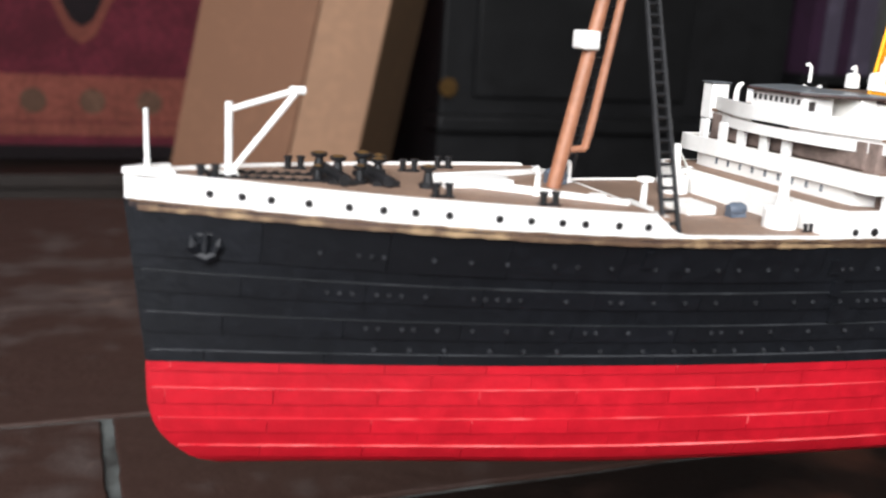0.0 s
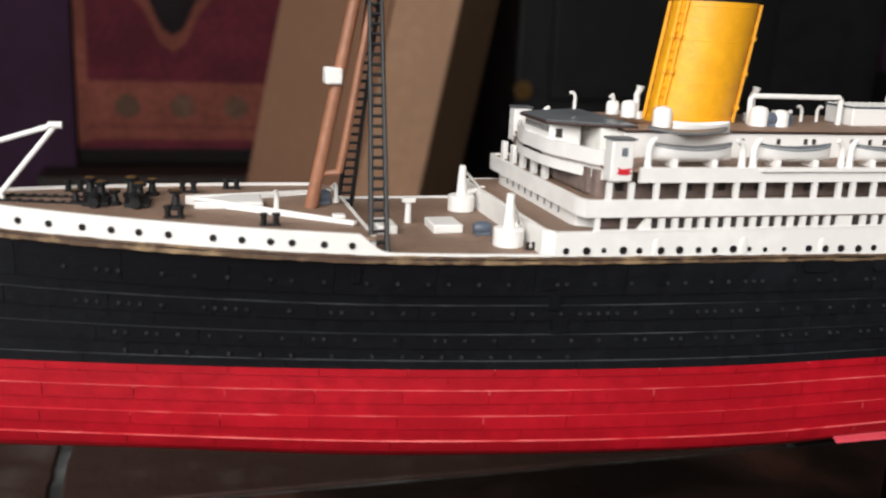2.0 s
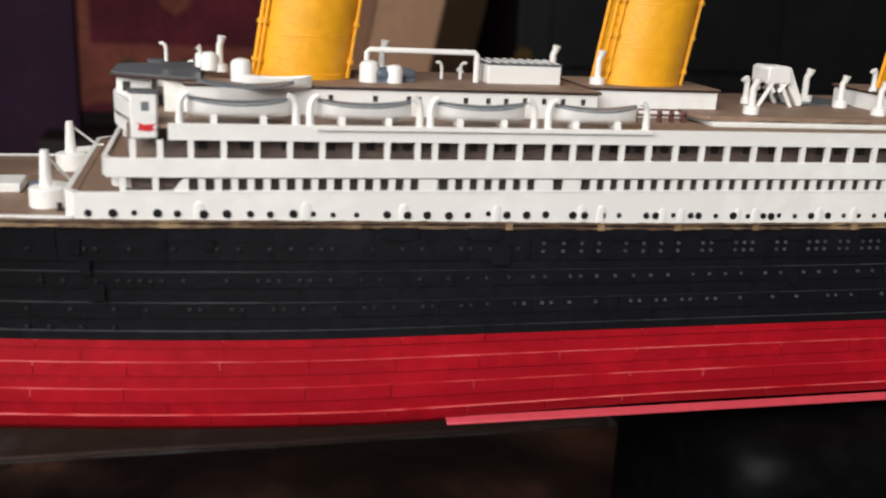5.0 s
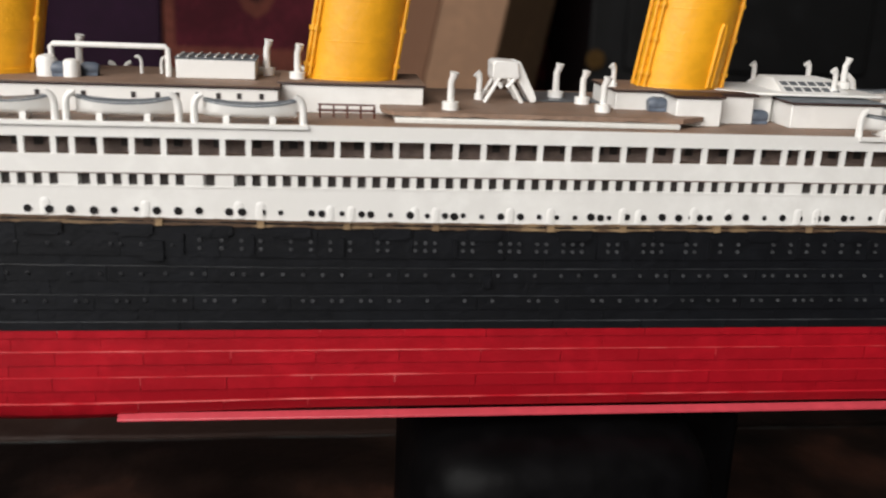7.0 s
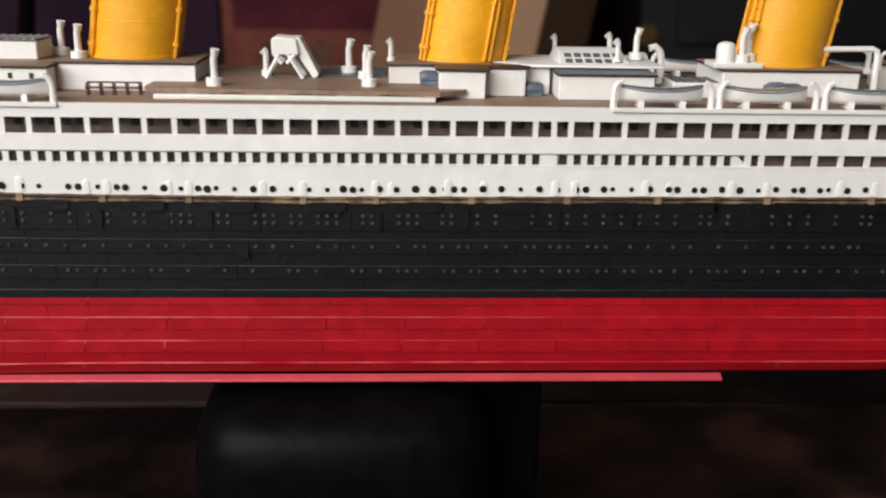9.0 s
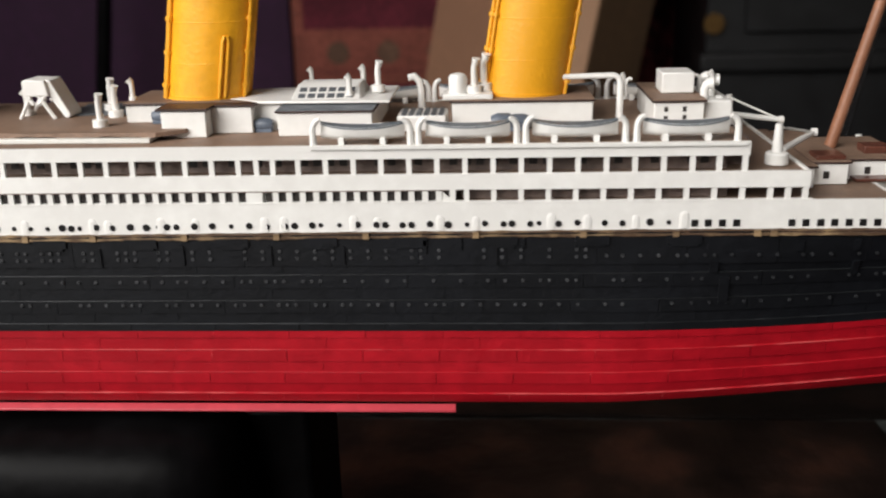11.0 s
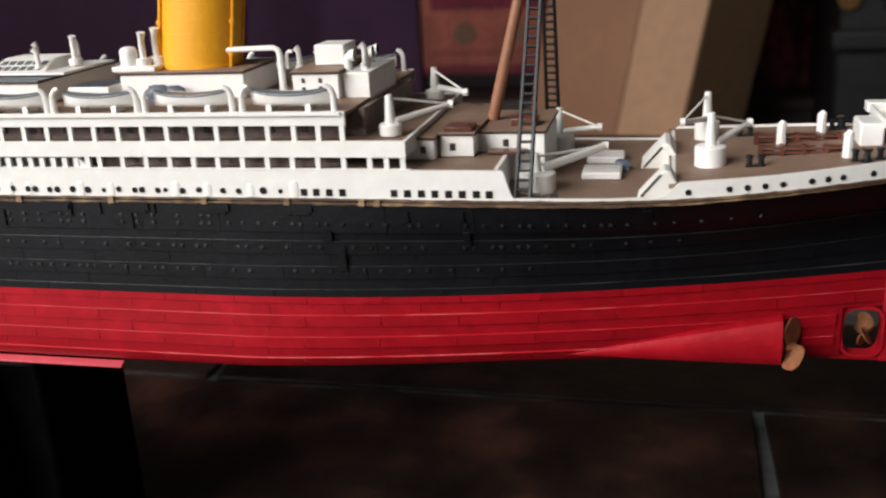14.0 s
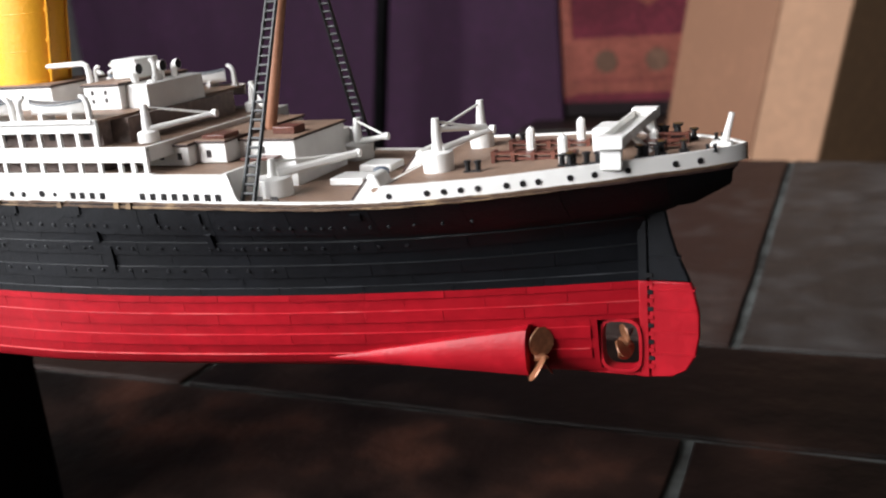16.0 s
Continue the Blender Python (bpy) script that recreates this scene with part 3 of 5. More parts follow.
deck_plate("b_deck", 141.2, 549, C_TOP - 0.1, DECK, inset=0.9, thick=0.5)
edge_strip("deck_band", 147.4, 527, A_LOW, A_DECK, -0.15, 0.9, WHITE, "white band between the two rows of openings", 6.0)
front_wall("front_band", rounded_front(146.3, 33.4, 1.2, half(147.6, 54.6) + 0.15), A_LOW, A_DECK, 1.0, WHITE, "white rounded front of the promenade deck")
part("a_deck", Geo().prism(rounded_front(146.9, 33.0, 1.2, half(147.6, 54.6) - 0.6), A_DECK - 1.2, A_DECK - 0.6), DECK, ship)
deck_plate("a_deck", 148, 527, A_DECK - 0.6, DECK, inset=0.7, thick=0.6)
edge_strip("boat_deck_band", 160, 512, A_HEAD, BOAT + 0.4, -0.05, 0.9, WHITE, "white boat deck edge", 6.0)
deck_plate("boat_deck", 153, 512, BOAT, DECK, inset=0.5, thick=0.7, label="brown painted boat deck")
# dark strip painted as the shadow under the deck band
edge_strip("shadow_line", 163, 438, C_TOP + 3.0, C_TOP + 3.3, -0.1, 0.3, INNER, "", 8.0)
front_house = part("front_house", Geo().prism(rounded_front(147.4, 26, 5, 30.5) + [(158, 30.5), (158, -30.5)], C_TOP - 0.1, A_LOW), WHITE, ship, "white rounded house front under the promenade")
slot = Geo().box(-0.12, 0.12, -0.4, 0.4, -0.8, 0.8).mesh("slot_window")
slot.materials.append(GREY)
for k in range(9):
    place("slot_window", slot, front_house, 147.4, -19 + 4.75 * k, 63.0)
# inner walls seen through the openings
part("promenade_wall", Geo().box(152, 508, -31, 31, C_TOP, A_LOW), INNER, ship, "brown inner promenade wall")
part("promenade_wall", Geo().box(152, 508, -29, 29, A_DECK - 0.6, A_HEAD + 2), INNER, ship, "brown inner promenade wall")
rng = random.Random(11)
dk = Geo().box(-1.0, 1.0, -0.08, 0.08, -1.3, 1.3).mesh("inner_window")
dk.materials.append(WINDOW)
x = 158.0
while x < 505:
    place("inner_window", dk, ship, x, -29.1, 70.6)
    x += rng.choice((3.4, 5.0, 6.8, 9.0))
# lower row: window mullions fore and open promenade aft
mul = Geo().box(-0.75, 0.75, -0.5, 0.5, 0, 3.3).mesh("mullion")
mul.materials.append(WHITE)
gaps = [(214.4, 219.8), (240.9, 246.6), (250, 252.5), (389, 392.4)]
x = 165.0
pane = Geo().box(-1.05, 1.05, -0.1, 0.1, -1.35, 1.35).mesh("window")
pane.materials.append(WINDOW)
while x < 438:
    y = half(x, sheer(x))
    skip = any(a < x < b for a, b in gaps)
    if skip:
        part("wall_panel", Geo().box(x - 1.8, x + 1.8, -y - 0.004, -y + 1.0, C_TOP, A_LOW), WHITE, ship)
        x += 3.45
        continue
    place("window", pane, ship, x, -y + 0.85, C_TOP + 1.75)
    place("mullion", mul, ship, x + 1.73, -y + 0.5, C_TOP)
    x += 3.45
part("window_backing", Geo().box(163.2, 438, -34.0, -33.6, C_TOP, A_LOW), WHITE, ship)
part("wall_panel", Geo().slab([(160.5, C_TOP), (164, C_TOP), (164, A_LOW), (163.2, A_LOW)], -35.0, -34.0), WHITE, ship)
part("wall_panel", Geo().slab([(435.5, C_TOP), (439.6, C_TOP), (436.2, A_LOW), (435.5, A_LOW)], -35.0, -34.0), WHITE, ship)
edge_strip("sill", 150, 528, C_TOP - 0.1, C_TOP + 0.35, -0.12, 1.1, WHITE, "", 8.0, sides=(-1,))
post = Geo().box(-0.66, 0.66, -0.45, 0.45, 0, 1.0).mesh("post")
post.materials.append(WHITE)


def stretched(x, y, z0, z1):
    ob = new("post", post)
    ob.parent = ship
    ob.matrix_local = pose(x * 0.001, y * 0.001, z0 * 0.001) @ Matrix.Diagonal((1, 1, z1 - z0, 1))
    return ob


def post_at(x, z0, z1):
    return stretched(x, -(half(x, sheer(x)) - 0.5), z0, z1)


for x in (150.5, 157.2):
    post_at(x, C_TOP, A_LOW)
for k in range(12):
    post_at(442.8 + 6.8 * k, C_TOP, A_LOW)
post_at(521.9, C_TOP, A_LOW)
post_at(526.1, C_TOP, A_LOW)
x = 157.0
xs_posts = [152.8, 158.3, 164.6, 171.4, 178.4, 185.4, 192.4, 199.8, 206.8, 213.7, 217.7, 223.8, 230.6, 237.6, 244.6, 250.6, 256.4, 262.8, 269.7, 276.6, 283.5, 290.2, 297.4, 304.2, 310.8, 317.8, 324.4, 331.2,
            338.0, 344.8, 351.4, 358.2, 365.0, 371.8, 378.6, 385.4, 390.0, 394.2] + [400.6 + 6.98 * k for k in range(15)] + [504.8, 511.0]
for x in xs_posts:
    post_at(x, A_DECK, A_HEAD)
for y in (28.0, 20.0, 12.4, 3.8, -4.2):
    part("front_pillar", Geo().box(148.4, 149.8, y - 1.3, y + 1.3, A_DECK - 0.6, A_HEAD + 0.6), WHITE, ship, bevel=0.2)
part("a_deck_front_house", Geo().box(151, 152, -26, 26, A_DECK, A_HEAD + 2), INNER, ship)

# bridge
curve_pts = []
for k in range(21):
    a = -1 + 2 * k / 20
    y = 33.4 * a
    curve_pts.append((146.8 + 7.4 * max(0.0, (abs(a) - 0.20) / 0.74) ** 1.5, y))
bul = Geo().prism(curve_pts + [(x + 0.9, y) for x, y in curve_pts[::-1]], A_HEAD - 0.3, 78.8)
part("bridge_bulwark", bul, WHITE, ship, "white curved bridge front bulwark")
part("bridge_deck", Geo().prism(curve_pts + [(162, 33.4), (162, -33.4)], BOAT - 0.9, BOAT - 0.1), DECK, ship)
for s in (-1, 1):
    cab = part("wing_cab", Geo().box(152.5, 158.0, s * 33.2 - 2.2, s * 33.2 + 2.2, A_HEAD + 0.2, 82.0), WHITE, ship, "white bridge wing cab", bevel=0.4)
    part("roof", Geo().box(152.1, 158.4, s * 33.2 - 2.6, s * 33.2 + 2.6, 82.0, 82.5), ROOF_GREY, cab, bevel=0.3)
    part("window", Geo().box(154.8, 156.3, s * 35.45 - 0.05, s * 35.45 + 0.1, 78.4, 80.3), GREY, cab)
part("flag_marking", Geo().slab([(153.9, 74.4), (156.4, 74.1), (157.6, 74.5), (156.9, 75.0), (157.7, 75.7), (155.2, 75.5), (153.8, 76.0), (154.4, 75.2)], -35.52, -35.42), FLAG_RED, ship, "red painted mark on the wing cab")
wheel = part("wheelhouse", Geo().prism([(147.7, -9.0), (155.6, -10.2), (155.6, 10.2), (147.7, 9.0)], BOAT, 82.5), WHITE, ship, "white wheelhouse with small dark windows", bevel=0.3)
part("roof", Geo().prism([(146.2, -9.4), (150, -12.0), (163, -18.0), (167, -18.4), (167, 18.4), (163, 18.0), (150, 12.0), (146.2, 9.4)], 82.5, 83.2), DARK_EDGE, wheel, "dark brown roof edge", bevel=0.2)
part("roof_top", Geo().prism([(146.6, -9.0), (150.2, -11.5), (163, -17.5), (166.6, -17.9), (166.6, 17.9), (163, 17.5), (150.2, 11.5), (146.6, 9.0)], 83.2, 83.5), ROOF_GREY, wheel, "dark grey roof")
for k in range(9):
    place("inner_window", dk, wheel, 147.6, -7.6 + 1.9 * k, 81.0, rz=90, s=0.5)
place("inner_window", dk, wheel, 150.0, -9.45, 80.2, s=0.85, rz=-8.6)
part("chart_room", Geo().box(158.5, 163.5, -15.5, 15.5, BOAT, 82.5), WHITE_OLD, wheel, "white wall behind the wheelhouse")


def deckhouse(name, x0, x1, y, top, label, roof=DARK_EDGE, over=0.6, deck=DECK, base=BOAT):
    h = part(name, Geo().box(x0, x1, -y, y, base, top), WHITE, ship, label, bevel=0.3)
    part("roof_edge", Geo().box(x0 - over, x1 + over, -y - over, y + over, top, top + 0.55), roof, h, "dark brown roof edge", bevel=0.15)
    part("roof_deck", Geo().box(x0 - over + 0.25, x1 + over - 0.25, -y - over + 0.25, y + over - 0.25, top + 0.55, top + 0.75), deck, h, "brown roof deck")
    return h


officers = deckhouse("officers_house", 163.5, 262.5, 18.5, 81.8, "long white deckhouse with a brown roof and small windows")
for x in (196, 206.5, 214.5, 217, 228.5, 234.1, 238.6, 243.4, 248.3, 253.2, 258.5):
    place("inner_window", dk, officers, x, -18.56, 79.7 if x < 240 else 79.9, s=0.55)
casing2 = deckhouse("funnel_casing", 262.5, 298.5, 12.2, 82.4, "white casing round the second funnel")
def wavy(x):
    return 0.35 * math.sin(x * 0.31) + 0.25 * math.sin(x * 0.83 + 1) + 0.15 * math.sin(x * 1.9)


lounge_out = [(290 + 72 * k / 48, -(24.6 + 2.0 * k / 48) - 0.5 * wavy(290 + 72 * k / 48)) for k in range(49)]
lounge_out = [(287.5, -21.5)] + lounge_out + [(366, -24), (369, -22)]
lounge_out += [(x, -y) for x, y in lounge_out[::-1]]
lounge = part("lounge_roof", Geo().prism(lounge_out, lambda x, y: 76.9 + 0.6 * wavy(x), 78.0), DECK, ship, "brown raised roof amidships with a ragged edge")
part("wall", Geo().prism([(290.5, -26.2), (361, -28.0), (361, 28.0), (290.5, 26.2)], BOAT, 76.7), WHITE_OLD, lounge, "low white wall with uneven edge", bevel=0.3)
casing3 = deckhouse("funnel_casing", 349, 392, 11.0, 82.6, "white casing round the third funnel")
part("bay", Geo().box(362, 374, -21.0, -11, BOAT, 82.4), WHITE, casing3, "white projecting bay", bevel=0.3)
part("bay", Geo().box(374, 385, -15.5, -11, BOAT, 82.6), WHITE, casing3, "white projecting bay", bevel=0.3)
part("bay_roof", Geo().prism([(361, -21.6), (374.6, -21.6), (375, -16), (386, -16), (386, -10), (361, -10)], 82.6, 83.2), DARK_EDGE, casing3, "dark brown roof edge")
block4 = deckhouse("deckhouse", 393.0, 418, 20.5, 81.6, "white square deckhouse with a dark roof", deck=GREY)
dome_g = Geo().add([(394.6, -10.4, 83.4), (413.8, -10.4, 83.4), (413.8, 10.4, 83.4), (394.6, 10.4, 83.4), (395.4, -2.2, 86.5), (412.6, -2.2, 86.5), (412.6, 6.8, 86.5), (395.4, 6.8, 86.5)],
                   [(0, 3, 2, 1), (4, 5, 6, 7), (0, 1, 5, 4), (1, 2, 6, 5), (2, 3, 7, 6), (3, 0, 4, 7)])
dome = part("skylight", dome_g, WHITE, block4, "white skylight with rows of grey panes", bevel=0.3)
part("skylight_base", Geo().prism([(377, -7), (386, -12.5), (422, -13.5), (422, 13.5), (386, 12.5), (377, 7)], 82.7, 83.5), WHITE, block4, "white platform under the skylight", bevel=0.25)
pn = Geo().box(-0.95, 0.95, -0.1, 0.1, -1.1, 1.1).mesh("skylight_pane")
pn.materials.append(ROOF_GREY)
for r in range(2):
    for k in range(6):
        z = 84.15 + 1.2 * r
        place("skylight_pane", pn, block4, 397.4 + 2.65 * k, -10.45 + (z - 83.4) * 2.645, z, rx=-69.3)
casing4 = deckhouse("funnel_casing", 438.5, 476, 12.0, 82.2, "white casing round the fourth funnel", over=0.5)
part("vent_plinth", Geo().box(436, 449.4, -11.5, -2.5, 82.9, 84.4), WHITE, casing4, "low white plinth under the ventilators", bevel=0.3)
low4 = part("low_skylight", Geo().box(424, 437, -16, -4, BOAT, 79.6), WHITE, ship, "low white skylight with dark slats", bevel=0.4)
for k in range(6):
    part("slat", Geo().box(425 + 2 * k, 426.2 + 2 * k, -15.6, -5, 79.6, 79.9), ROOF_GREY, low4)
ent = deckhouse("aft_entrance_house", 491.5, 504.5, 15.5, 82.2, "white aft entrance house with a box on its roof")
part("annex", Geo().box(504.5, 512.2, -13.0, 13, BOAT - 6, 82.0), WHITE, ent, bevel=0.3)
part("roof_box", Geo().box(494.8, 503.5, -6.0, 4.5, 83.0, 88.6), WHITE, ent, "plain white box on the roof", bevel=0.4)
for dx, dz in ((494.6, 80.4), (499.4, 80.4), (499.4, 78.2), (494.6, 78.0)):
    place("inner_window", dk, ent, dx, -15.55, dz, s=0.5)

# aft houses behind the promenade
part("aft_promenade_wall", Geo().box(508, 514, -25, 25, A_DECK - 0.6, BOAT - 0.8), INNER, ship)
part("aft_deck_end", Geo().box(526.2, 527.2, -34.2, 34.2, A_LOW, A_DECK), WHITE, ship, bevel=0.2)
h1 = deckhouse("aft_deckhouse", 513.5, 531.6, 24.0, 66.3, "white aft deckhouse with a brown roof", base=C_TOP)
h2 = deckhouse("aft_deckhouse", 532.2, 541.2, 20.5, 66.6, "small white aft deckhouse with a red-brown hatch", base=C_TOP)
part("hatch", Geo().box(533.2, 540.6, -19.5, -12.5, 67.3, 68.5), BROWN_FIT, h2, "red-brown hatch cover", bevel=0.2)
h3 = deckhouse("aft_deckhouse", 536, 558.6, 14.0, 65.8, "long white aft deckhouse round the mast", base=sheer(560))
place("inner_window", dk, h2, 535.6, -20.55, 63.6, s=0.75)
place("inner_window", dk, h3, 548.4, -14.05, 63.2, s=0.75)
for dx in (522.6, 528.6):
    place("inner_window", dk, h1, dx, -24.05, 63.6, s=0.7)
part("ledge", Geo().box(544, 554, -18.5, -14.0, 61.2, 61.9), BROWN_FIT, h3, bevel=0.1)
part("winch", Geo().box(549, 556, -9, -3, 66.5, 68.6), BROWN_FIT, h3, "red-brown winch", bevel=0.3)


# ---------------------------------------------------------------- funnels
def funnel(x, z0, rake=0.155, bent=False):
    f = new("funnel")
    f.parent = ship
    tagged(f, "yellow funnel with a black top and ladders")

    def ring(z, grow=0.0):
        return [(x + rake * (z - z0) + (11.6 + grow) * math.cos(t), (8.8 + grow) * math.sin(t), z) for t in [2 * math.pi * k / 40 for k in range(40)]]

    def shell_of(zs, grow=0.0):
        verts = [p for z, gr in zs for p in ring(z, grow + gr)]
        m = len(zs)
        faces = [(r * 40 + k, r * 40 + (k + 1) % 40, (r + 1) * 40 + (k + 1) % 40, (r + 1) * 40 + k) for r in range(m - 1) for k in range(40)]
        faces += [tuple(range(40))[::-1], tuple(range((m - 1) * 40, m * 40))]
        return Geo().add(verts, faces)
    part("funnel_body", shell_of([(z0 - 1.5, 0.35), (z0 + 0.6, 0.35), (z0 + 0.7, 0), (113.7, 0)]), YELLOW, f, "yellow painted stack")
    part("black_top", shell_of([(113.7, 0.1), (131, 0.1), (131.2, -0.6), (126, -1.0)]), BLACK, f, "black funnel top")
    for z in (z0 + 9.5, z0 + 20.5, z0 + 29):
        part("band", shell_of([(z, 0.0), (z + 0.1, 0.07), (z + 0.25, 0.07), (z + 0.35, 0.0)]), YELLOW, f)
    def at(deg, z, out=0.6):
        q = radians(deg)
        return (x + rake * (z - z0) + (11.6 + out) * math.cos(q), (8.8 + out) * math.sin(q), z)
    for t, r in ((196, 0.55), (209, 0.5), (336, 0.55), (160, 0.5), (28, 0.5)):
        part("pipe", Geo().tube([at(t, z) for z in (z0 - 0.5, z0 + 16, 113.4)], r, 8), YELLOW, f)
    for i in range(13):
        z = z0 + 1.5 + 2.35 * i
        if i % 4:
            part("rung", Geo().tube([at(196, z), at(209, z)], 0.2, 5), YELLOW, f)
    for z in (z0 + 3.5, z0 + 12.5, z0 + 21.5):
        for t in (196, 209, 336):
            part("clamp", Geo().tube([at(t, z - 0.5), at(t, z + 0.5)], 0.95, 8), YELLOW, f)
    if bent:
        part("bent_pipe", Geo().tube([at(296, z0 + 0.4, 0.35), at(296, z0 + 15.6, 0.35), at(298, z0 + 16.9, 0.35), at(302, z0 + 16.9, 0.35), at(304, z0 + 15.6, 0.35), at(304, z0 + 0.4, 0.35)], 0.5, 8), YELLOW, f, "bent pipe on the funnel side")
    return f


for fx, fz in ((190.6, 83.2), (280.4, 83.2), (369.2, 83.4), (457.8, 83.0)):
    funnel(fx, fz, bent=fx > 360 and fx < 380)


# ---------------------------------------------------------------- lifeboats and davits
def boat_mesh():
    g = Geo()
    n, m = 14, 7
    verts, faces = [], []
    for i in range(n + 1):
        s = -1 + 2 * i / n
        w = 3.1 * (1 - abs(s) ** 2.6) ** 0.8 + 0.05
        sheer_z = 3.4 + 0.9 * s * s
        keel_z = 0.5 * s ** 4
        for j in range(m + 1):
            a = math.pi * j / m
            verts.append((10.6 * s, -w * math.cos(a), sheer_z - (sheer_z - keel_z) * math.sin(a) ** 0.7))
    for i in range(n):
        for j in range(m):
            a = i * (m + 1) + j
            faces.append((a, a + 1, a + m + 2, a + m + 1))
    return g.add(verts, faces)


def cover_mesh():
    g = Geo()
    n = 14
    verts, faces = [], []
    for i in range(n + 1):
        s = -1 + 2 * i / n
        w = 3.05 * (1 - abs(s) ** 2.6) ** 0.8 + 0.04
        z = 3.3 + 0.9 * s * s
        verts += [(10.5 * s, -w - 0.12, z - 0.35), (10.5 * s, -w - 0.12, z), (10.5 * s, 0, z + 0.5), (10.5 * s, w + 0.12, z), (10.5 * s, w + 0.12, z - 0.35)]
    for i in range(n):
        for k in range(4):
            a = 5 * i + k
            faces.append((a, a + 1, a + 6, a + 5))
    return g.add(verts, faces)


BOAT_ME, COVER_ME = boat_mesh().mesh("boat_hull"), cover_mesh().mesh("boat_cover")
BOAT_ME.materials.append(WHITE)
COVER_ME.materials.append(GREY)
dv = Geo().tube([(0, 0, 0), (0, 0, 4.6), (0.25, 0.1, 5.7), (0.9, 0.25, 6.6), (1.9, 0.4, 7.1)], [0.95, 0.8, 0.75, 0.75, 0.6], 8)
dv.box(-1.0, 1.0, -0.8, 0.8, -0.6, 0.6)
DAVIT_ME = dv.mesh("davit")
DAVIT_ME.materials.append(WHITE)
ck = Geo().box(-0.7, 0.7, -2.4, 2.4, -1.0, 0.7).mesh("chock")
ck.materials.append(WHITE)
for s in (-1, 1):
    for bx in (174.6, 202.0, 228.8, 256.6, 416.8, 443.2, 469.8, 496.9):
        b = new("lifeboat")
        b.parent = ship
        b.matrix_local = pose(bx * 0.001, s * 0.0312, 0.0766)
        tagged(b, "white lifeboat under a grey cover on chocks")
        for nm, me in (("boat_hull", BOAT_ME), ("boat_cover", COVER_ME)):
            o = new(nm, me)
            o.parent = b
        for dx in (-5.2, 5.2):
            place("chock", ck, b, dx, 0, 0)
        place("davit", DAVIT_ME, ship, bx - 12.2, s * 33.6, BOAT - 0.4)
        place("davit", DAVIT_ME, ship, bx + 12.2, s * 33.6, BOAT - 0.4, rz=180)
place("lifeboat_cover", COVER_ME, ship, 176.5, -25.5, 79.6)
place("collapsible_boat", BOAT_ME, ship, 183.5, -19.5, 81.6, s=0.75)
edge_strip("boat_rail", 191, 270, BOAT - 0.5, BOAT + 0.35, -0.75, 0.9, WHITE, "", 8.0, sides=(-1,))
edge_strip("boat_rail", 404, 511, BOAT - 0.5, BOAT + 0.35, -0.75, 0.9, WHITE, "", 8.0, sides=(-1,))

# ---------------------------------------------------------------- ventilators, pipes, skylights
vg = Geo().tube([(0, 0, 0), (0, 0, 1.5), (0, 0, 1.6), (0, 0, 5.2), (-0.2, 0, 6.0), (-0.9, 0, 6.7)], [1.25, 1.25, 0.8, 0.75, 0.95, 1.15], 12)
VENT = vg.mesh("ventilator")
VENT.materials.append(WHITE)
pg = Geo().tube([(0, 0, 0), (0, 0, 1.6), (0.02, 0, 1.7), (0, 0, 5.5), (0.35, -0.35, 6.4), (0.5, -0.5, 7.4)], [1.7, 1.7, 0.75, 0.7, 0.75, 0.95], 12)
VENT_B = pg.mesh("ventilator")
VENT_B.materials.append(WHITE)
hk = Geo().tube([(0, 0, 0), (0, 0, 3.2), (0.25, 0, 4.2), (0.9, 0, 4.8), (1.7, 0, 4.6)], 0.5, 8)
HOOK = hk.mesh("goose_neck_vent")
HOOK.materials.append(WHITE)
tank = Geo().tube([(0, 0, 0), (0, 0, 3.0), (0, 0, 3.7), (0, 0, 4.0)], [1.9, 1.9, 1.5, 0.6], 14)
TANK = tank.mesh("vent_drum")
TANK.materials.append(WHITE)
RT = 82.5
for x, y, z, s in ((171.0, -8, RT + 1.5, 1.1), (166.5, -4, 84.6, 0.7), (211.5, 3, RT, 1.25), (258.5, 6, RT, 1.25), (266.8, -6, 82.9, 1.2), (304.6, -19, 78, 1.25), (315, 2, 78, 1.05), (337.5, 8, 78, 1.3), (342.5, -2, 78, 1.2),
                   (344.0, -17, 78, 1.2), (349.5, -6, 82.9, 0.9), (410.5, -8, 83.2, 0.95), (417.4, 0, 83.8, 1.15), (396.5, 12, 83, 0.9), (412, 10, 83, 1.0), (444.4, -8, 84.3, 1.25), (447.0, -5, 84.3, 1.36), (486, 5, 80, 1.0), (508.5, -4, 82, 0.95)):
    place("ventilator", VENT_B if s > 1.08 else VENT, ship, x, y, z, s=s, label="white ventilator cowl")
for x, y, z, s in ((175.8, -13.5, RT, 1.3), (168.6, -9, 84.4, 1.05), (167.0, -3, 84.4, 0.9), (206.5, -8.5, RT, 1.3), (212.5, -9.5, RT, 1.1), (440.0, -8, 84.3, 1.35)):
    place("vent_drum", TANK, ship, x, y, z, s=s, label="white ventilator drum")
for x, y, z, rz, s in ((158.5, 2, 85, 180, 0.9), (227, 2, RT, 180, 0.9), (232, 2, RT, 0, 0.9), (428.4, 14, BOAT, 180, 2.2), (485.5, -3, 82, 0, 1.0), (506.5, 2, 82, 180, 1.0), (511, -8, 76, 180, 1.3)):
    place("goose_neck_vent", HOOK, ship, x, y, z, rz=rz, s=s, label="white goose-neck pipe")
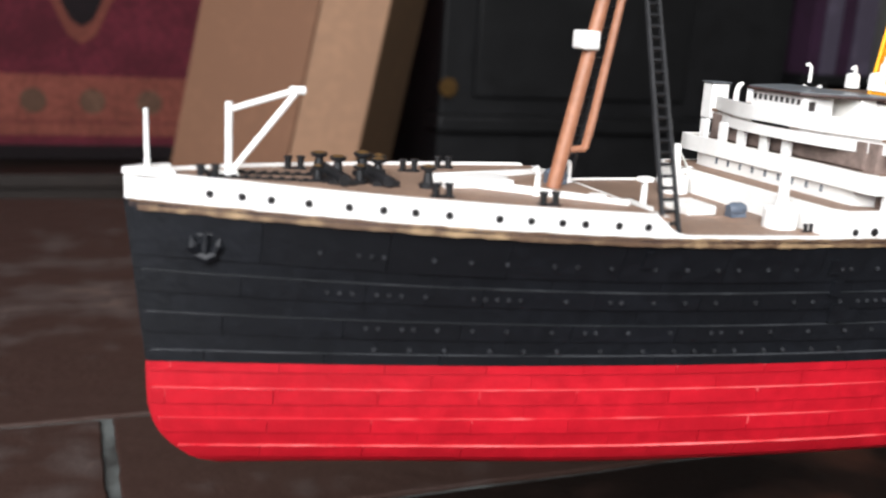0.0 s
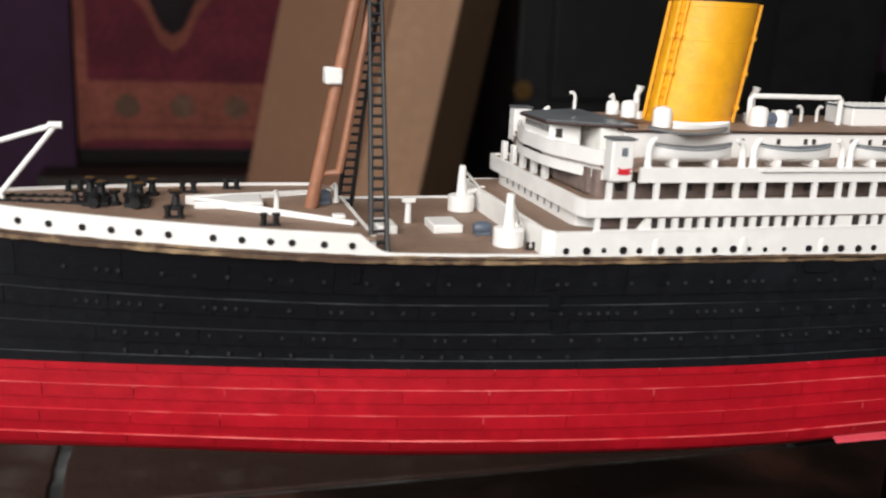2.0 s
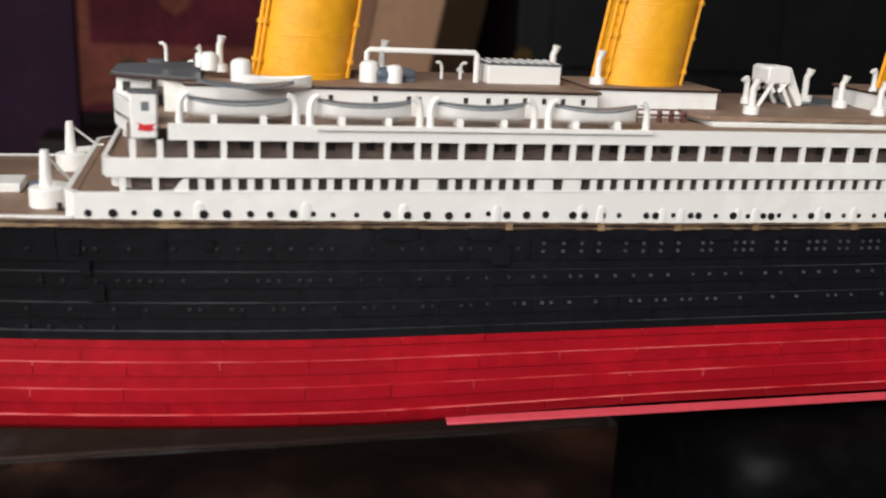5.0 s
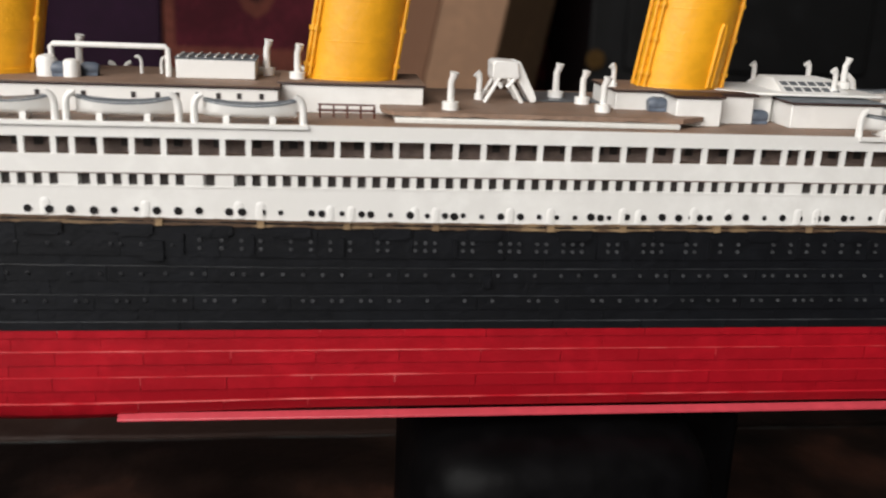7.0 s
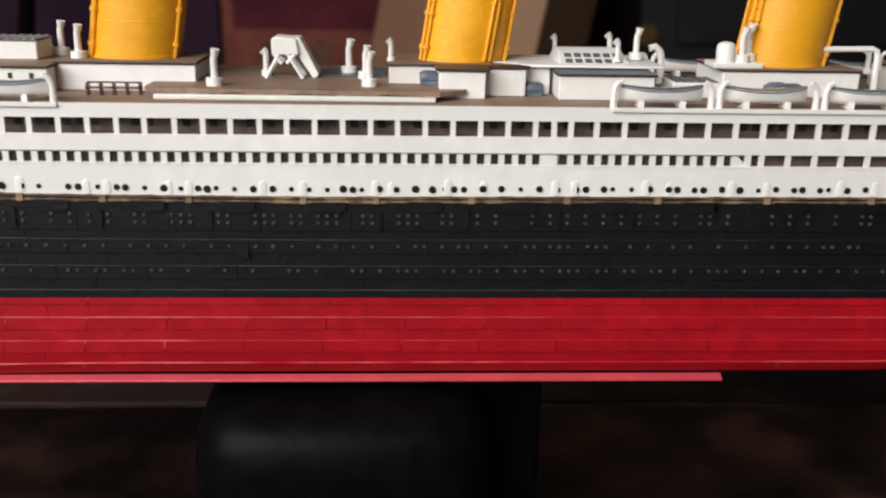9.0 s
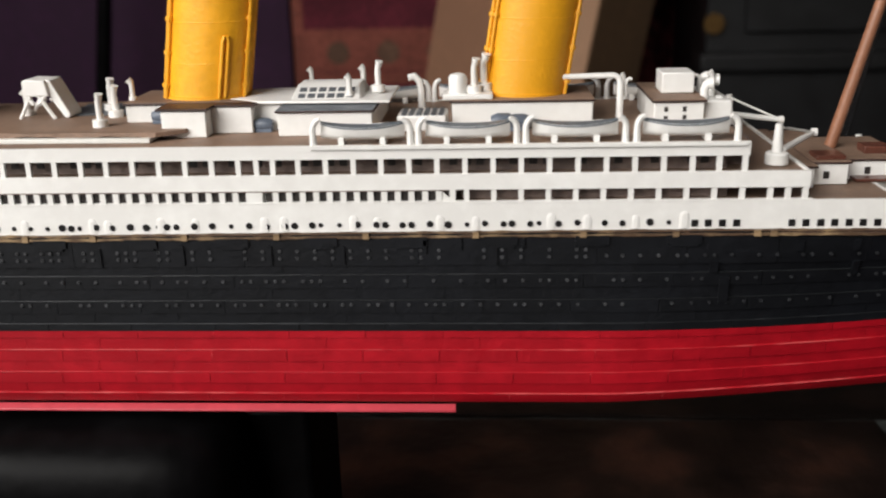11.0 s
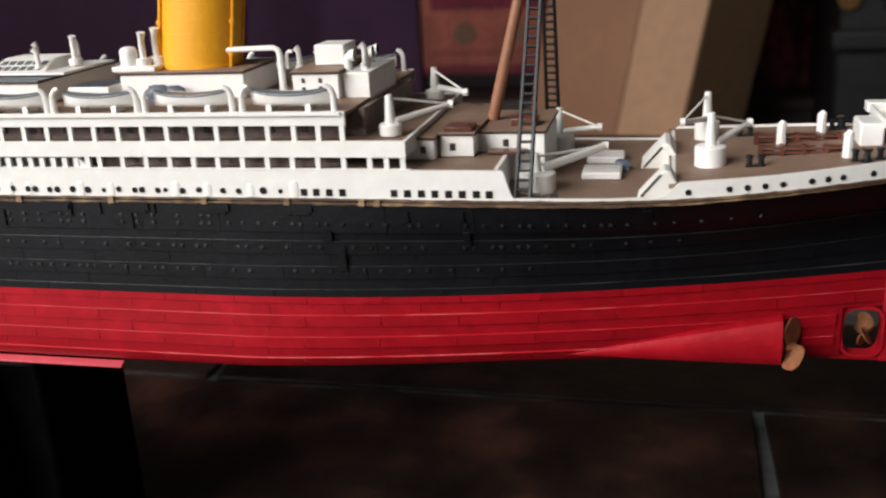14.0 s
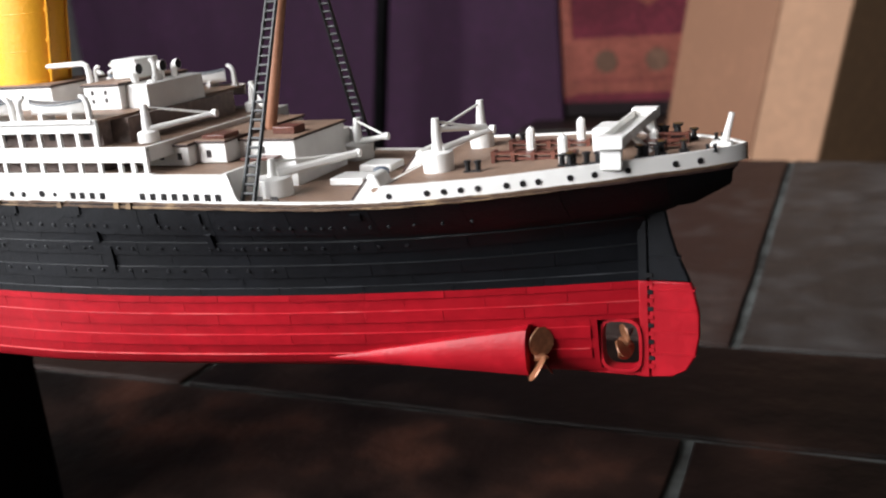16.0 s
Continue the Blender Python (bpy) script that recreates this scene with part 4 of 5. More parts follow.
part("pipe_frame", Geo().tube([(206.5, -4, RT), (206.5, -4, 89.3), (207, -4, 89.9), (234, -4, 89.9), (234.6, -4, 89.3), (234.6, -4, RT)], 0.75, 10), WHITE, ship, "white square pipe frame")
part("pipe_frame", Geo().tube([(468, -4, 87.6), (482.2, -4, 87.9), (483.6, -4, 87.2), (484.0, -4, 85.5), (484.0, -4, BOAT)], [0.8, 0.8, 0.85, 0.9, 1.0], 10), WHITE, ship, "white steam pipe bending down")
sky1 = part("box_skylight", Geo().box(236.8, 256.4, -7, 5, RT, 87.4), WHITE, ship, "long white skylight box with a grey slatted top", bevel=0.35)
part("slatted_top", Geo().box(236.6, 256.6, -7.2, 5.2, 87.4, 87.8), ROOF_GREY, sky1)
for k in range(9):
    part("slat", Geo().box(237.2 + 2.25 * k, 237.6 + 2.25 * k, -7.0, 5.0, 87.8, 88.15), WHITE, sky1)
for x, y, z, s in ((209.5, -9, RT, 1.0), (216, -6, RT, 0.9), (359.5, -13, 78.1, 1.0), (387.5, -13, BOAT, 1.0), (452.0, -15.6, BOAT, 1.25), (456.4, -15.0, BOAT, 1.15), (130.5, -12, 55.3, 0.9), (93, 5, 60.0, 1.0), (578, -3, 53.4, 0.8)):
    g = Geo().tube([(-2.4, 0, 1.8), (-1.2, 0, 1.9), (1.2, 0, 1.9), (2.4, 0, 1.8)], [1.3, 1.8, 1.8, 1.3], 12)
    g.box(-2.2, 2.2, -1.4, 1.4, 0, 1.0)
    w = place("winch", g.mesh("winch"), ship, x, y, z, s=s, label="blue-grey deck winch")
    w.data.materials.append(BLUE_GREY)
cv = Geo().tube([(0, 0, 0), (0, 0, 2.6), (0.3, 0, 3.6), (1.1, 0, 4.1), (2.0, 0, 4.1)], [1.1, 1.1, 1.2, 1.5, 1.7], 12).mesh("cowl_vent")
cv.materials.append(WHITE)
cm = Geo().tube([(2.0, 0, 4.1), (2.06, 0, 4.1)], 1.5, 12).mesh("cowl_mouth")
cm.materials.append(FITTING)
for x, y, s in ((505.5, -9.5, 1.0), (508.5, -2.5, 1.0), (507.5, 6.0, 0.9)):
    c = place("cowl_vent", cv, ship, x, y, 82.0, s=s, label="white cowl ventilator with a dark mouth")
    o = new("cowl_mouth", cm)
    o.parent = c
# compass platform
plat = new("compass_platform")
plat.parent = ship
tagged(plat, "white compass platform on crossed legs")
part("top", Geo().slab([(317.4, 84.3), (324.8, 84.3), (324.0, 88.8), (318.2, 89.1), (317.3, 88.4)], -4.4, 4.4), WHITE, plat, bevel=0.4)
part("chute", Geo().slab([(323.6, 89.0), (325.0, 88.7), (329.8, 79.4), (329.6, 78.2), (328.2, 78.0), (324.2, 84.3)], -3.2, 4.6), WHITE, plat, bevel=0.3)
for y in (-3.8, 3.8):
    for xa, xb in ((315.6, 319.4), (325.6, 321.6), (321.4, 323.6), (320.0, 317.9)):
        part("brace", Geo().tube([(xa, y, 78.0 if xa in (315.6, 325.6) else 82.0), (xb, y, 84.6)], 0.6, 6), WHITE, plat)
part("mat", Geo().box(326, 348, 0, 20, 78.1, 78.4), ROOF_GREY, ship, "dark grey deck panel")
bench = new("deck_bench")
bench.parent = ship
part("seat", Geo().box(272, 286, -20, -18, 77.0, 77.4), BROWN_FIT, bench)
part("rail", Geo().box(272, 286, -18.3, -17.8, 78.2, 78.6), BROWN_FIT, bench)
for k in range(5):
    part("leg", Geo().box(272.3 + 3.3 * k, 272.8 + 3.3 * k, -20, -18, BOAT, 78.4), BROWN_FIT, bench)


# ---------------------------------------------------------------- masts and ladders
def mast(x0, z0, lean, label, nest, boom):
    m = new("mast")
    m.parent = ship
    tagged(m, label)
    p = lambda z: (x0 + lean * (z - z0), 0, z)
    part("pole", Geo().tube([p(z0 - 0.5), p(z0 + 40), p(190)], [1.65, 1.5, 0.9], 14), MAST, m)
    if nest:
        x, _, z = p(92.2)
        part("crow_nest", Geo().box(x - 3.6, x + 0.6, -2.6, 2.6, z - 2.0, z + 2.0), WHITE, m, "white crow's nest", bevel=0.5)
    if boom:
        part("boom", Geo().tube([(x0 + lean * 10 + 4.6, -0.5, z0 + 8.4), (x0 + lean * 14 + 5.0, -0.5, z0 + 14), (x0 + lean * 130 + 1.5, -0.5, z0 + 130)], [0.9, 1.0, 0.7], 8), MAST, m)
        part("bracket", Geo().tube([p(z0 + 8), (x0 + lean * 10 + 4.8, -0.5, z0 + 8.4)], 0.8, 8), MAST, m)
    return m


mast(90.0, 60.4, 0.198, "brown foremast with a white crow's nest", True, True)
mast(542.6, 66.0, 0.245, "brown mainmast", False, False)


def rigging_ladder(foot, top, width, label):
    m = new("rigging_ladder")
    m.parent = ship
    tagged(m, label)
    a, b = Vector(foot), Vector(top)
    w = Vector((1, 0, 0))
    for s in (-1, 1):
        part("rail", Geo().tube([a + w * s * width / 2, b + w * s * 0.35 * width], [0.62, 0.45], 6), FITTING, m)
    d = b - a
    n = int(d.length / 2.35)
    for i in range(1, n):
        k = i / n
        ww = width / 2 + (0.35 * width - width / 2) * k
        c = a + d * k
        part("rung", Geo().tube([c - w * ww, c + w * ww], 0.42, 5), FITTING, m)
    return m


for s in (-1, 1):
    rigging_ladder((101.0, -30.0 if s < 0 else 17.0, 56.0), (103.8 if s < 0 else 106.5, s * 1.2, 127), 3.6, "black plastic rigging ladder to the foremast")
    rigging_ladder((555.4, s * 33.8, 53.6), (557.5, s * 1.2, 130), 3.6, "black plastic rigging ladder to the mainmast")


# ---------------------------------------------------------------- cranes
def crane(x, y, z, post_h, tip, drum=3.7, drum_h=4.2, jib_r=0.9, label="white deck crane on a round drum"):
    c = new("deck_crane")
    c.parent = ship
    c.matrix_local = pose(x * 0.001, y * 0.001, z * 0.001)
    tagged(c, label)
    part("drum", Geo().tube([(0, 0, 0), (0, 0, drum_h), (0, 0, drum_h + 0.3)], [drum, drum, drum * 0.8], 20), WHITE, c, bevel=0.2)
    part("post", Geo().tube([(0, 0, drum_h), (0, 0, drum_h + post_h), (0, 0, drum_h + post_h + 0.8)], [1.5, 1.0, 0.9], 10), WHITE, c)
    t = Vector(tip)
    part("jib", Geo().tube([(1.2, 0, drum_h + 0.8), t], [jib_r, 0.8 * jib_r], 8), WHITE, c)
    part("jib_end", Geo().tube([t + Vector((-0.6, 0, 0)), t + Vector((0.8, 0, 0))], 1.1, 8), WHITE, c)
    part("stay", Geo().tube([(0, 0, drum_h + post_h), t], 0.35, 6), WHITE_OLD, c)
    return c


crane(133.5, -23.0, 55.2, 7.5, (5.5, 6, 3.0))
crane(133.5, 17.0, 55.2, 7.5, (7.0, 4, 5.0))
crane(557.6, -24.5, 53.3, 4.0, (16.0, 17.5, 7.6), drum=4.9, drum_h=4.8, jib_r=1.3)
crane(558.5, 22, 53.3, 7.0, (12, -5, 7.6), drum=4.4, drum_h=4.5)
crane(521.0, -26.0, A_DECK - 0.4, 6.6, (12.8, 13, 5.4), drum=2.9, drum_h=2.8)
crane(520.5, 26, A_DECK - 0.4, 6.0, (12.0, -13, 4.0), drum=2.9, drum_h=2.6)
crane(600.0, -14.0, 57.4, 7.6, (10, 13, 8.2), drum=3.9, drum_h=5.0)
crane(600.2, 17.0, 57.4, 7.4, (-7, -14, 7.6), drum=3.4, drum_h=5.0)
jib = new("anchor_crane")
jib.parent = ship
tagged(jib, "white triangular anchor crane on the forecastle")
part("post", Geo().tube([(19, 0, 62.6), (19, 0, 77.2)], 0.75, 10), WHITE, jib)
part("strut", Geo().tube([(19.6, 0, 63.8), (32.3, 0, 79.7)], 0.62, 8), WHITE, jib)
part("tie", Geo().tube([(19, 0, 75.6), (32.3, 0, 79.8)], 0.6, 8), WHITE, jib)
part("head", Geo().tube([(30.6, 0, 79.6), (33.6, 0, 79.6)], 0.85, 8), WHITE, jib)
part("base", Geo().box(17.2, 20.8, -1.6, 1.6, 62.6, 63.8), WHITE, jib, bevel=0.3)
part("jackstaff", Geo().tube([(4.0, 0, 63.6), (3.8, 0, 75.6)], [0.55, 0.42], 8), WHITE, ship, "white jackstaff at the stem")
part("stem_cap", Geo().prism([(-0.7, 0), (2.4, -2.6), (8.6, -4.9), (8.6, 4.9), (2.4, 2.6)], 63.4, 64.7), WHITE, ship, bevel=0.2)
part("ensign_staff", Geo().tube([(667.5, 0, 60.6), (669.4, 0, 68.4)], [0.95, 0.6], 8), WHITE, ship, "white ensign staff")
part("ensign_base", Geo().box(664.5, 669.5, -2.2, 2.2, 60.5, 61.6), WHITE, ship, bevel=0.4)

# ---------------------------------------------------------------- forecastle fittings
cap = Geo().tube([(0, 0, 0), (0, 0, 0.8), (0, 0, 1.0), (0, 0, 3.0), (0, 0, 3.3), (0, 0, 3.9)], [1.6, 1.6, 1.0, 0.7, 1.4, 1.5], 12).mesh("capstan")
cap.materials.append(FITTING)
captop = Geo().tube([(0, 0, 3.9), (0, 0, 4.15)], [1.1, 0.7], 12).mesh("capstan_top")
captop.materials.append(BRASS)
bol = Geo().cyl(-1.35, 0, 0, 2.4, 0.7, 0.7, 10).cyl(1.35, 0, 0, 2.4, 0.7, 0.7, 10).box(-2.3, 2.3, -0.8, 0.8, 0, 0.45)
bol.cyl(-1.35, 0, 2.4, 2.9, 0.95, 0.95, 10).cyl(1.35, 0, 2.4, 2.9, 0.95, 0.95, 10)
BOL = bol.mesh("bollard")
BOL.materials.append(FITTING)


def capstan(x, y, z, s=1.0):
    c = place("capstan", cap, ship, x, y, z, s=s, label="black capstan with a brass top")
    o = new("capstan_top", captop)
    o.parent = c


for x, y, s in ((38.5, 6.5, 1.0), (41.3, 2.0, 1.0), (47.8, 6.5, 1.1), (49.8, 1.5, 1.0), (52.5, 10, 0.9), (58.0, -6.0, 1.0), (44.5, -3.0, 0.8), (36, -2.5, 0.7)):
    capstan(x, y, fore_deck(x), 1.15 * s)
for x, y in ((34.5, 11.5), (57.5, -15.5), (78.0, -21.0), (61.0, 14.5), (72, 21.5), (14.5, -4.4)):
    place("bollard", BOL, ship, x, y, fore_deck(x) - 0.1, label="pair of black bollards")
ch = Geo()
for s in (-1, 1):
    for i in range(26):
        x = 15 + i * 1.15
        y = s * (1.6 + 0.045 * i) * 1.5
        ch.box(x - 0.55, x + 0.55, y - (0.5 if i % 2 else 0.25), y + (0.5 if i % 2 else 0.25), fore_deck(x), fore_deck(x) + (0.45 if i % 2 else 0.75))
part("anchor_chains", ch, FITTING, ship, "black anchor chains along the deck", kind="stuff")
part("windlass", Geo().tube([(40, -8, 63.2), (40, 8, 63.2)], 1.2, 10).box(37.5, 43, -6, 6, 61.9, 63.0), FITTING, ship, "black windlass")
part("windlass", Geo().tube([(49, -8, 63.0), (49, 8, 63.0)], 1.2, 10).box(46.5, 52, -6, 6, 61.6, 62.7), FITTING, ship, "black windlass")
part("breakwater", Geo().prism([(60, 0), (62, 0), (98, -19), (97, -20)], lambda x, y: fore_deck(x), lambda x, y: fore_deck(x) + 2.2 - 0.03 * (x - 60)), WHITE, ship, "white V-shaped breakwater", bevel=0.2)
part("breakwater", Geo().prism([(60, 0), (62, 0), (98, 19), (97, 20)], lambda x, y: fore_deck(x), lambda x, y: fore_deck(x) + 2.2 - 0.03 * (x - 60)), WHITE, ship, "white V-shaped breakwater", bevel=0.2)
hatch = part("hatch_cover", Geo().box(62, 78, -5, 5, 60.8, 62.6), WHITE, ship, "white hatch cover", bevel=0.4)
part("small_hatch", Geo().box(93.6, 96.6, -12, -9, 59.6, 60.6), WHITE, ship, bevel=0.3)
place("ventilator", VENT, ship, 80.5, -10.5, 60.3, s=0.85, label="white ventilator cowl")
place("ventilator", VENT, ship, 97.0, 6, 60.0, s=0.7, label="white ventilator cowl")
for x0, x1 in ((104.5, 109.5), (118.5, 126)):
    part("hatch_cover", Geo().box(x0, x1, -11, -1, 55.3, 57.6), WHITE, ship, "white hatch cover", bevel=0.4)
part("davit_post", Geo().tube([(115, 2, 55.4), (115, 2, 61.5)], [0.9, 0.7], 8).box(113.4, 116.6, 1, 3, 60.8, 62), WHITE, ship)
for x in (137.5, 139.2):
    place("bollard", BOL, ship, x, -27.5, 55.2, s=0.6)

# anchor on the bow
an = new("anchor")
an.parent = ship
tagged(an, "black anchor housed on the bow plating")
ax, az = 13.8, 50.8
ay = -half(ax, az) - 0.4
part("shank", Geo().tube([(ax - 0.3, ay - 0.3, az - 1.8), (ax + 0.1, ay - 0.5, az + 2.4)], [1.0, 0.8], 8), BLACK, an)
part("crown", Geo().tube([(ax - 2.0, ay - 0.1, az - 1.6), (ax, ay - 0.7, az - 2.4), (ax + 1.9, ay - 1.1, az - 1.6)], [0.8, 1.2, 0.8], 8), BLACK, an)
for sx in (-1, 1):
    part("fluke", Geo().tube([(ax + sx * 1.2, ay - 0.6 - 0.25 * sx, az - 1.8), (ax + sx * 2.3, ay - 0.6 - 0.4 * sx, az), (ax + sx * 2.7, ay - 0.4 - 0.5 * sx, az + 1.8)], [0.7, 1.25, 0.25], 8), BLACK, an)
part("stock", Geo().tube([(ax - 1.5, ay, az + 2.0), (ax + 1.6, ay - 0.5, az + 2.2)], 0.55, 8), BLACK, an)
part("hawse", Geo().tube([(ax - 0.2, ay + 0.8, az + 0.6), (ax - 0.2, ay - 0.3, az + 0.6)], [1.7, 1.3], 12), BLACK, an)

# ---------------------------------------------------------------- poop and aft well deck
for s in (-1, 1):
    y0, y1 = (-31.0, -24.0) if s < 0 else (-2.0, 12.0)
    screen = part("side_screen", Geo().slab([(582.6, 53.4), (588.8, 60.4), (590.4, 60.0), (594.0, 53.4)], y0, y1), WHITE_OLD, ship, "white sloping screen at the poop front", bevel=0.4)
    part("slit", Geo().slab([(583.2, 53.9), (583.9, 53.9), (588.4, 59.2), (587.9, 59.4)], y0 - 0.15, y0 + 0.2), DARK_EDGE, screen)
    for x, y in ((610.5, 17.5), (634.5, 18.0), (653, 13.0)):
        place("bollard", BOL, ship, x, s * y, poop_deck(x) - 0.1, label="pair of black bollards")
    capstan(635.5, s * 19.5, poop_deck(635), 0.85)
    capstan(655.0, s * 11.5, poop_deck(655), 0.9)
    capstan(650.5, s * 13.5, poop_deck(650), 0.8)
    frame_bench = part("bench", Geo().box(612, 634, s * 7 - 0.9, s * 7 + 0.9, 59.0, 59.6).box(612, 634, s * 7 - 1.6, s * 7 + 1.6, 60.4, 60.8), BROWN_FIT, ship, "red-brown deck bench frame")
    for k in range(5):
        part("leg", Geo().box(612 + 5.2 * k, 613 + 5.2 * k, s * 7 - 1.5, s * 7 + 1.5, 57.9 + 0.3 * k * 0.3, 61.2), BROWN_FIT, frame_bench)
for x, y, h in ((618.6, 4.0, 6.4), (629.7, 13.0, 6.4), (632.2, -13.5, 6.6)):
    part("mooring_post", Geo().tube([(x, y, poop_deck(x)), (x, y, poop_deck(x) + h - 0.9), (x + 0.5, y, poop_deck(x) + h)], [1.25, 1.2, 0.75], 8), WHITE, ship, "white upright vent post")
# benches, capstans and fairleads abaft the docking bridge
for s in (-1, 1):
    x0, y = 649.6, s * 4.2
    aft_bench = part("bench", Geo().box(x0, x0 + 9.4, y - 0.5, y + 0.5, 61.5, 61.9).box(x0, x0 + 9.4, y - 1.4, y + 1.4, 62.6, 63.0), BROWN_FIT, ship, "red-brown deck bench frame", bevel=0.1)
    for k in range(3):
        part("leg", Geo().box(x0 + 4.3 * k, x0 + 0.8 + 4.3 * k, y - 1.3, y + 1.3, poop_deck(x0) - 0.1, 63.3), BROWN_FIT, aft_bench)
    capstan(659.5, s * 7.6, poop_deck(659), 0.75)
    place("bollard", BOL, ship, 640.2, s * 17.2, poop_deck(640) - 0.1, label="pair of black bollards")
    place("bollard", BOL, ship, 665.6, s * 7.2, poop_deck(665) - 0.1, s=0.6, label="small pair of black fairlead posts")
part("vent_post", Geo().tube([(651.0, 0.6, poop_deck(651)), (651.0, 0.6, 63.6), (651.4, 0.6, 64.6)], [1.2, 1.1, 0.7], 8), WHITE, ship, "short white vent post")
dock = new("docking_bridge")
dock.parent = ship
tagged(dock, "white raised docking bridge across the poop")
part("deck_span", Geo().box(642.5, 648, -20.5, 20.5, 64.2, 64.9), WHITE, dock, bevel=0.2)
part("rail", Geo().box(642.3, 642.9, -20.7, 20.7, 64.6, 66.6), WHITE, dock)
part("rail", Geo().box(647.6, 648.2, -20.7, 20.7, 64.6, 66.6), WHITE, dock)
for s in (-1, 1):
    part("end_cab", Geo().box(641.8, 648.6, s * 20.5 - 2.3, s * 20.5 + 2.3, 64.2, 67.0), WHITE, dock, bevel=0.3)
    part("leg", Geo().box(643.0, 647.8, s * 20.4 - 0.8, s * 20.4 + 0.8, 59.3, 64.2), WHITE, dock, bevel=0.2)
    part("brace", Geo().tube([(651.5, s * 6, 60.3), (647, s * 6, 64.4)], 0.7, 6), WHITE, dock)
part("house", Geo().box(636.6, 642.4, -3, 8, 59.6, 65.6), WHITE, dock, bevel=0.5)
part("hatch_cover", Geo().box(568, 578, -14, -5, 53.4, 55.4), WHITE, ship, "white hatch cover", bevel=0.4)
part("hatch_cover", Geo().box(568, 578, 3, 12, 53.4, 55.4), WHITE, ship, "white hatch cover", bevel=0.4)
for x in (558.5, 563.0):
    part("mooring_port", Geo().box(x - 1, x + 1, -33.4, -33.2, 53.9, 55.1), WINDOW, ship)

# ---------------------------------------------------------------- stern gear
RUD = [(649.2, 45.0), (653.6, 45.0), (654.4, 40.5), (656.2, 34), (658.6, 28.5), (660.2, 24.5), (661.6, 18), (661.6, 12), (660.6, 6.5), (658.2, 2.4), (654.5, 0.4), (649.2, 0.0)]
rud = new("rudder")
rud.parent = ship
tagged(rud, "red and black rudder with raised ribs")
up = [p for p in RUD if p[1] > WL]
lo = [p for p in RUD if p[1] < WL]
part("upper_blade", Geo().slab(up + [(659.5, WL), (649.2, WL)], -1.0, 1.0), BLACK, rud, "black upper blade", bevel=0.4)
part("lower_blade", Geo().slab([(649.2, WL), (659.5, WL)] + lo, -1.05, 1.05), RED, rud, "red lower blade", bevel=0.4)
for z in (32.5, 24.0, 18.5, 12.5, 6.5):
    part("rib", Geo().box(649.6, 657.2 if z > 26 else 660.6, -1.25, 1.25, z, z + 0.45), BLACK if z > WL else RED, rud)
for i in range(12):
    z = 2.6 + 2.25 * i
    part("hinge", Geo().box(648.4, 650.2, -1.35, 1.35, z, z + 1.1), FITTING if i % 2 else RED, rud)
ap = []
for k in range(32):
    a = 2 * math.pi * k / 32
    c, s = math.cos(a), math.sin(a)
    ap.append((641.7 + 5.6 * math.copysign(abs(c) ** 0.55, c), 8.6 + 7.4 * math.copysign(abs(s) ** 0.55, s)))
ring_g = Geo()
inner = [(641.7 + (x - 641.7) * 0.86, 8.6 + (z - 8.6) * 0.89) for x, z in ap]
vv = [(x, -2.1, z) for x, z in ap] + [(x, -2.1, z) for x, z in inner] + [(x, 2.1, z) for x, z in ap] + [(x, 2.1, z) for x, z in inner]
ff = []
for k in range(32):
    n = (k + 1) % 32
    ff += [(k, n, 32 + n, 32 + k), (64 + k, 96 + k, 96 + n, 64 + n), (32 + k, 32 + n, 96 + n, 96 + k), (k, 64 + k, 64 + n, n)]
part("stern_frame", ring_g.add(vv, ff), RED, ship, "red raised frame round the propeller opening")
part("skeg", Geo().box(622, 649.2, -1.2, 1.2, 0.0, 1.4), RED, ship, bevel=0.3)
part("stern_post", Geo().box(646.6, 649.0, -1.4, 1.4, 0.0, WL), RED, ship, bevel=0.3)
part("stern_post", Geo().box(646.6, 649.0, -1.3, 1.3, WL, 44), BLACK, ship, bevel=0.3)


def propeller(x, y, z, r, blades, turn):
    p = new("propeller")
    p.parent = ship
    tagged(p, "bronze painted propeller")
    part("hub", Geo().tube([(x - 1.6, y, z), (x + 0.6, y, z), (x + 2.0, y, z)], [1.3, 1.25, 0.3], 12), BRONZE, p)
    for k in range(blades):
        a = radians(turn + 360 * k / blades)
        g = Geo()
        verts, faces = [], []
        for i in range(7):
            s = i / 6
            w = 0.5 + (3.7 if blades == 3 else 2.5) * math.sin(math.pi * min(0.97, 0.12 + 0.85 * s)) ** 0.8
            rad = 0.8 + (r - 0.8) * s
            for j, q in enumerate((-1, -0.4, 0.4, 1)):
                yy, xx = q * w * 0.72, q * w * (-0.55 if y < 0 else 0.55)
                for th in (-0.22, 0.22):
                    verts.append((x + xx + th, y + rad * math.cos(a) - yy * math.sin(a), z + rad * math.sin(a) + yy * math.cos(a)))
        for i in range(6):
            for j in range(3):
                for th in (0, 1):
                    b0 = i * 8 + j * 2 + th
                    faces.append((b0, b0 + 2, b0 + 10, b0 + 8))
            for j in (0, 3):
                b0 = i * 8 + j * 2
                faces.append((b0, b0 + 1, b0 + 9, b0 + 8))
        faces.append((48, 49, 51, 53, 55, 54, 52, 50))
        part("blade", g.add(verts, faces), BRONZE, p)
    return p


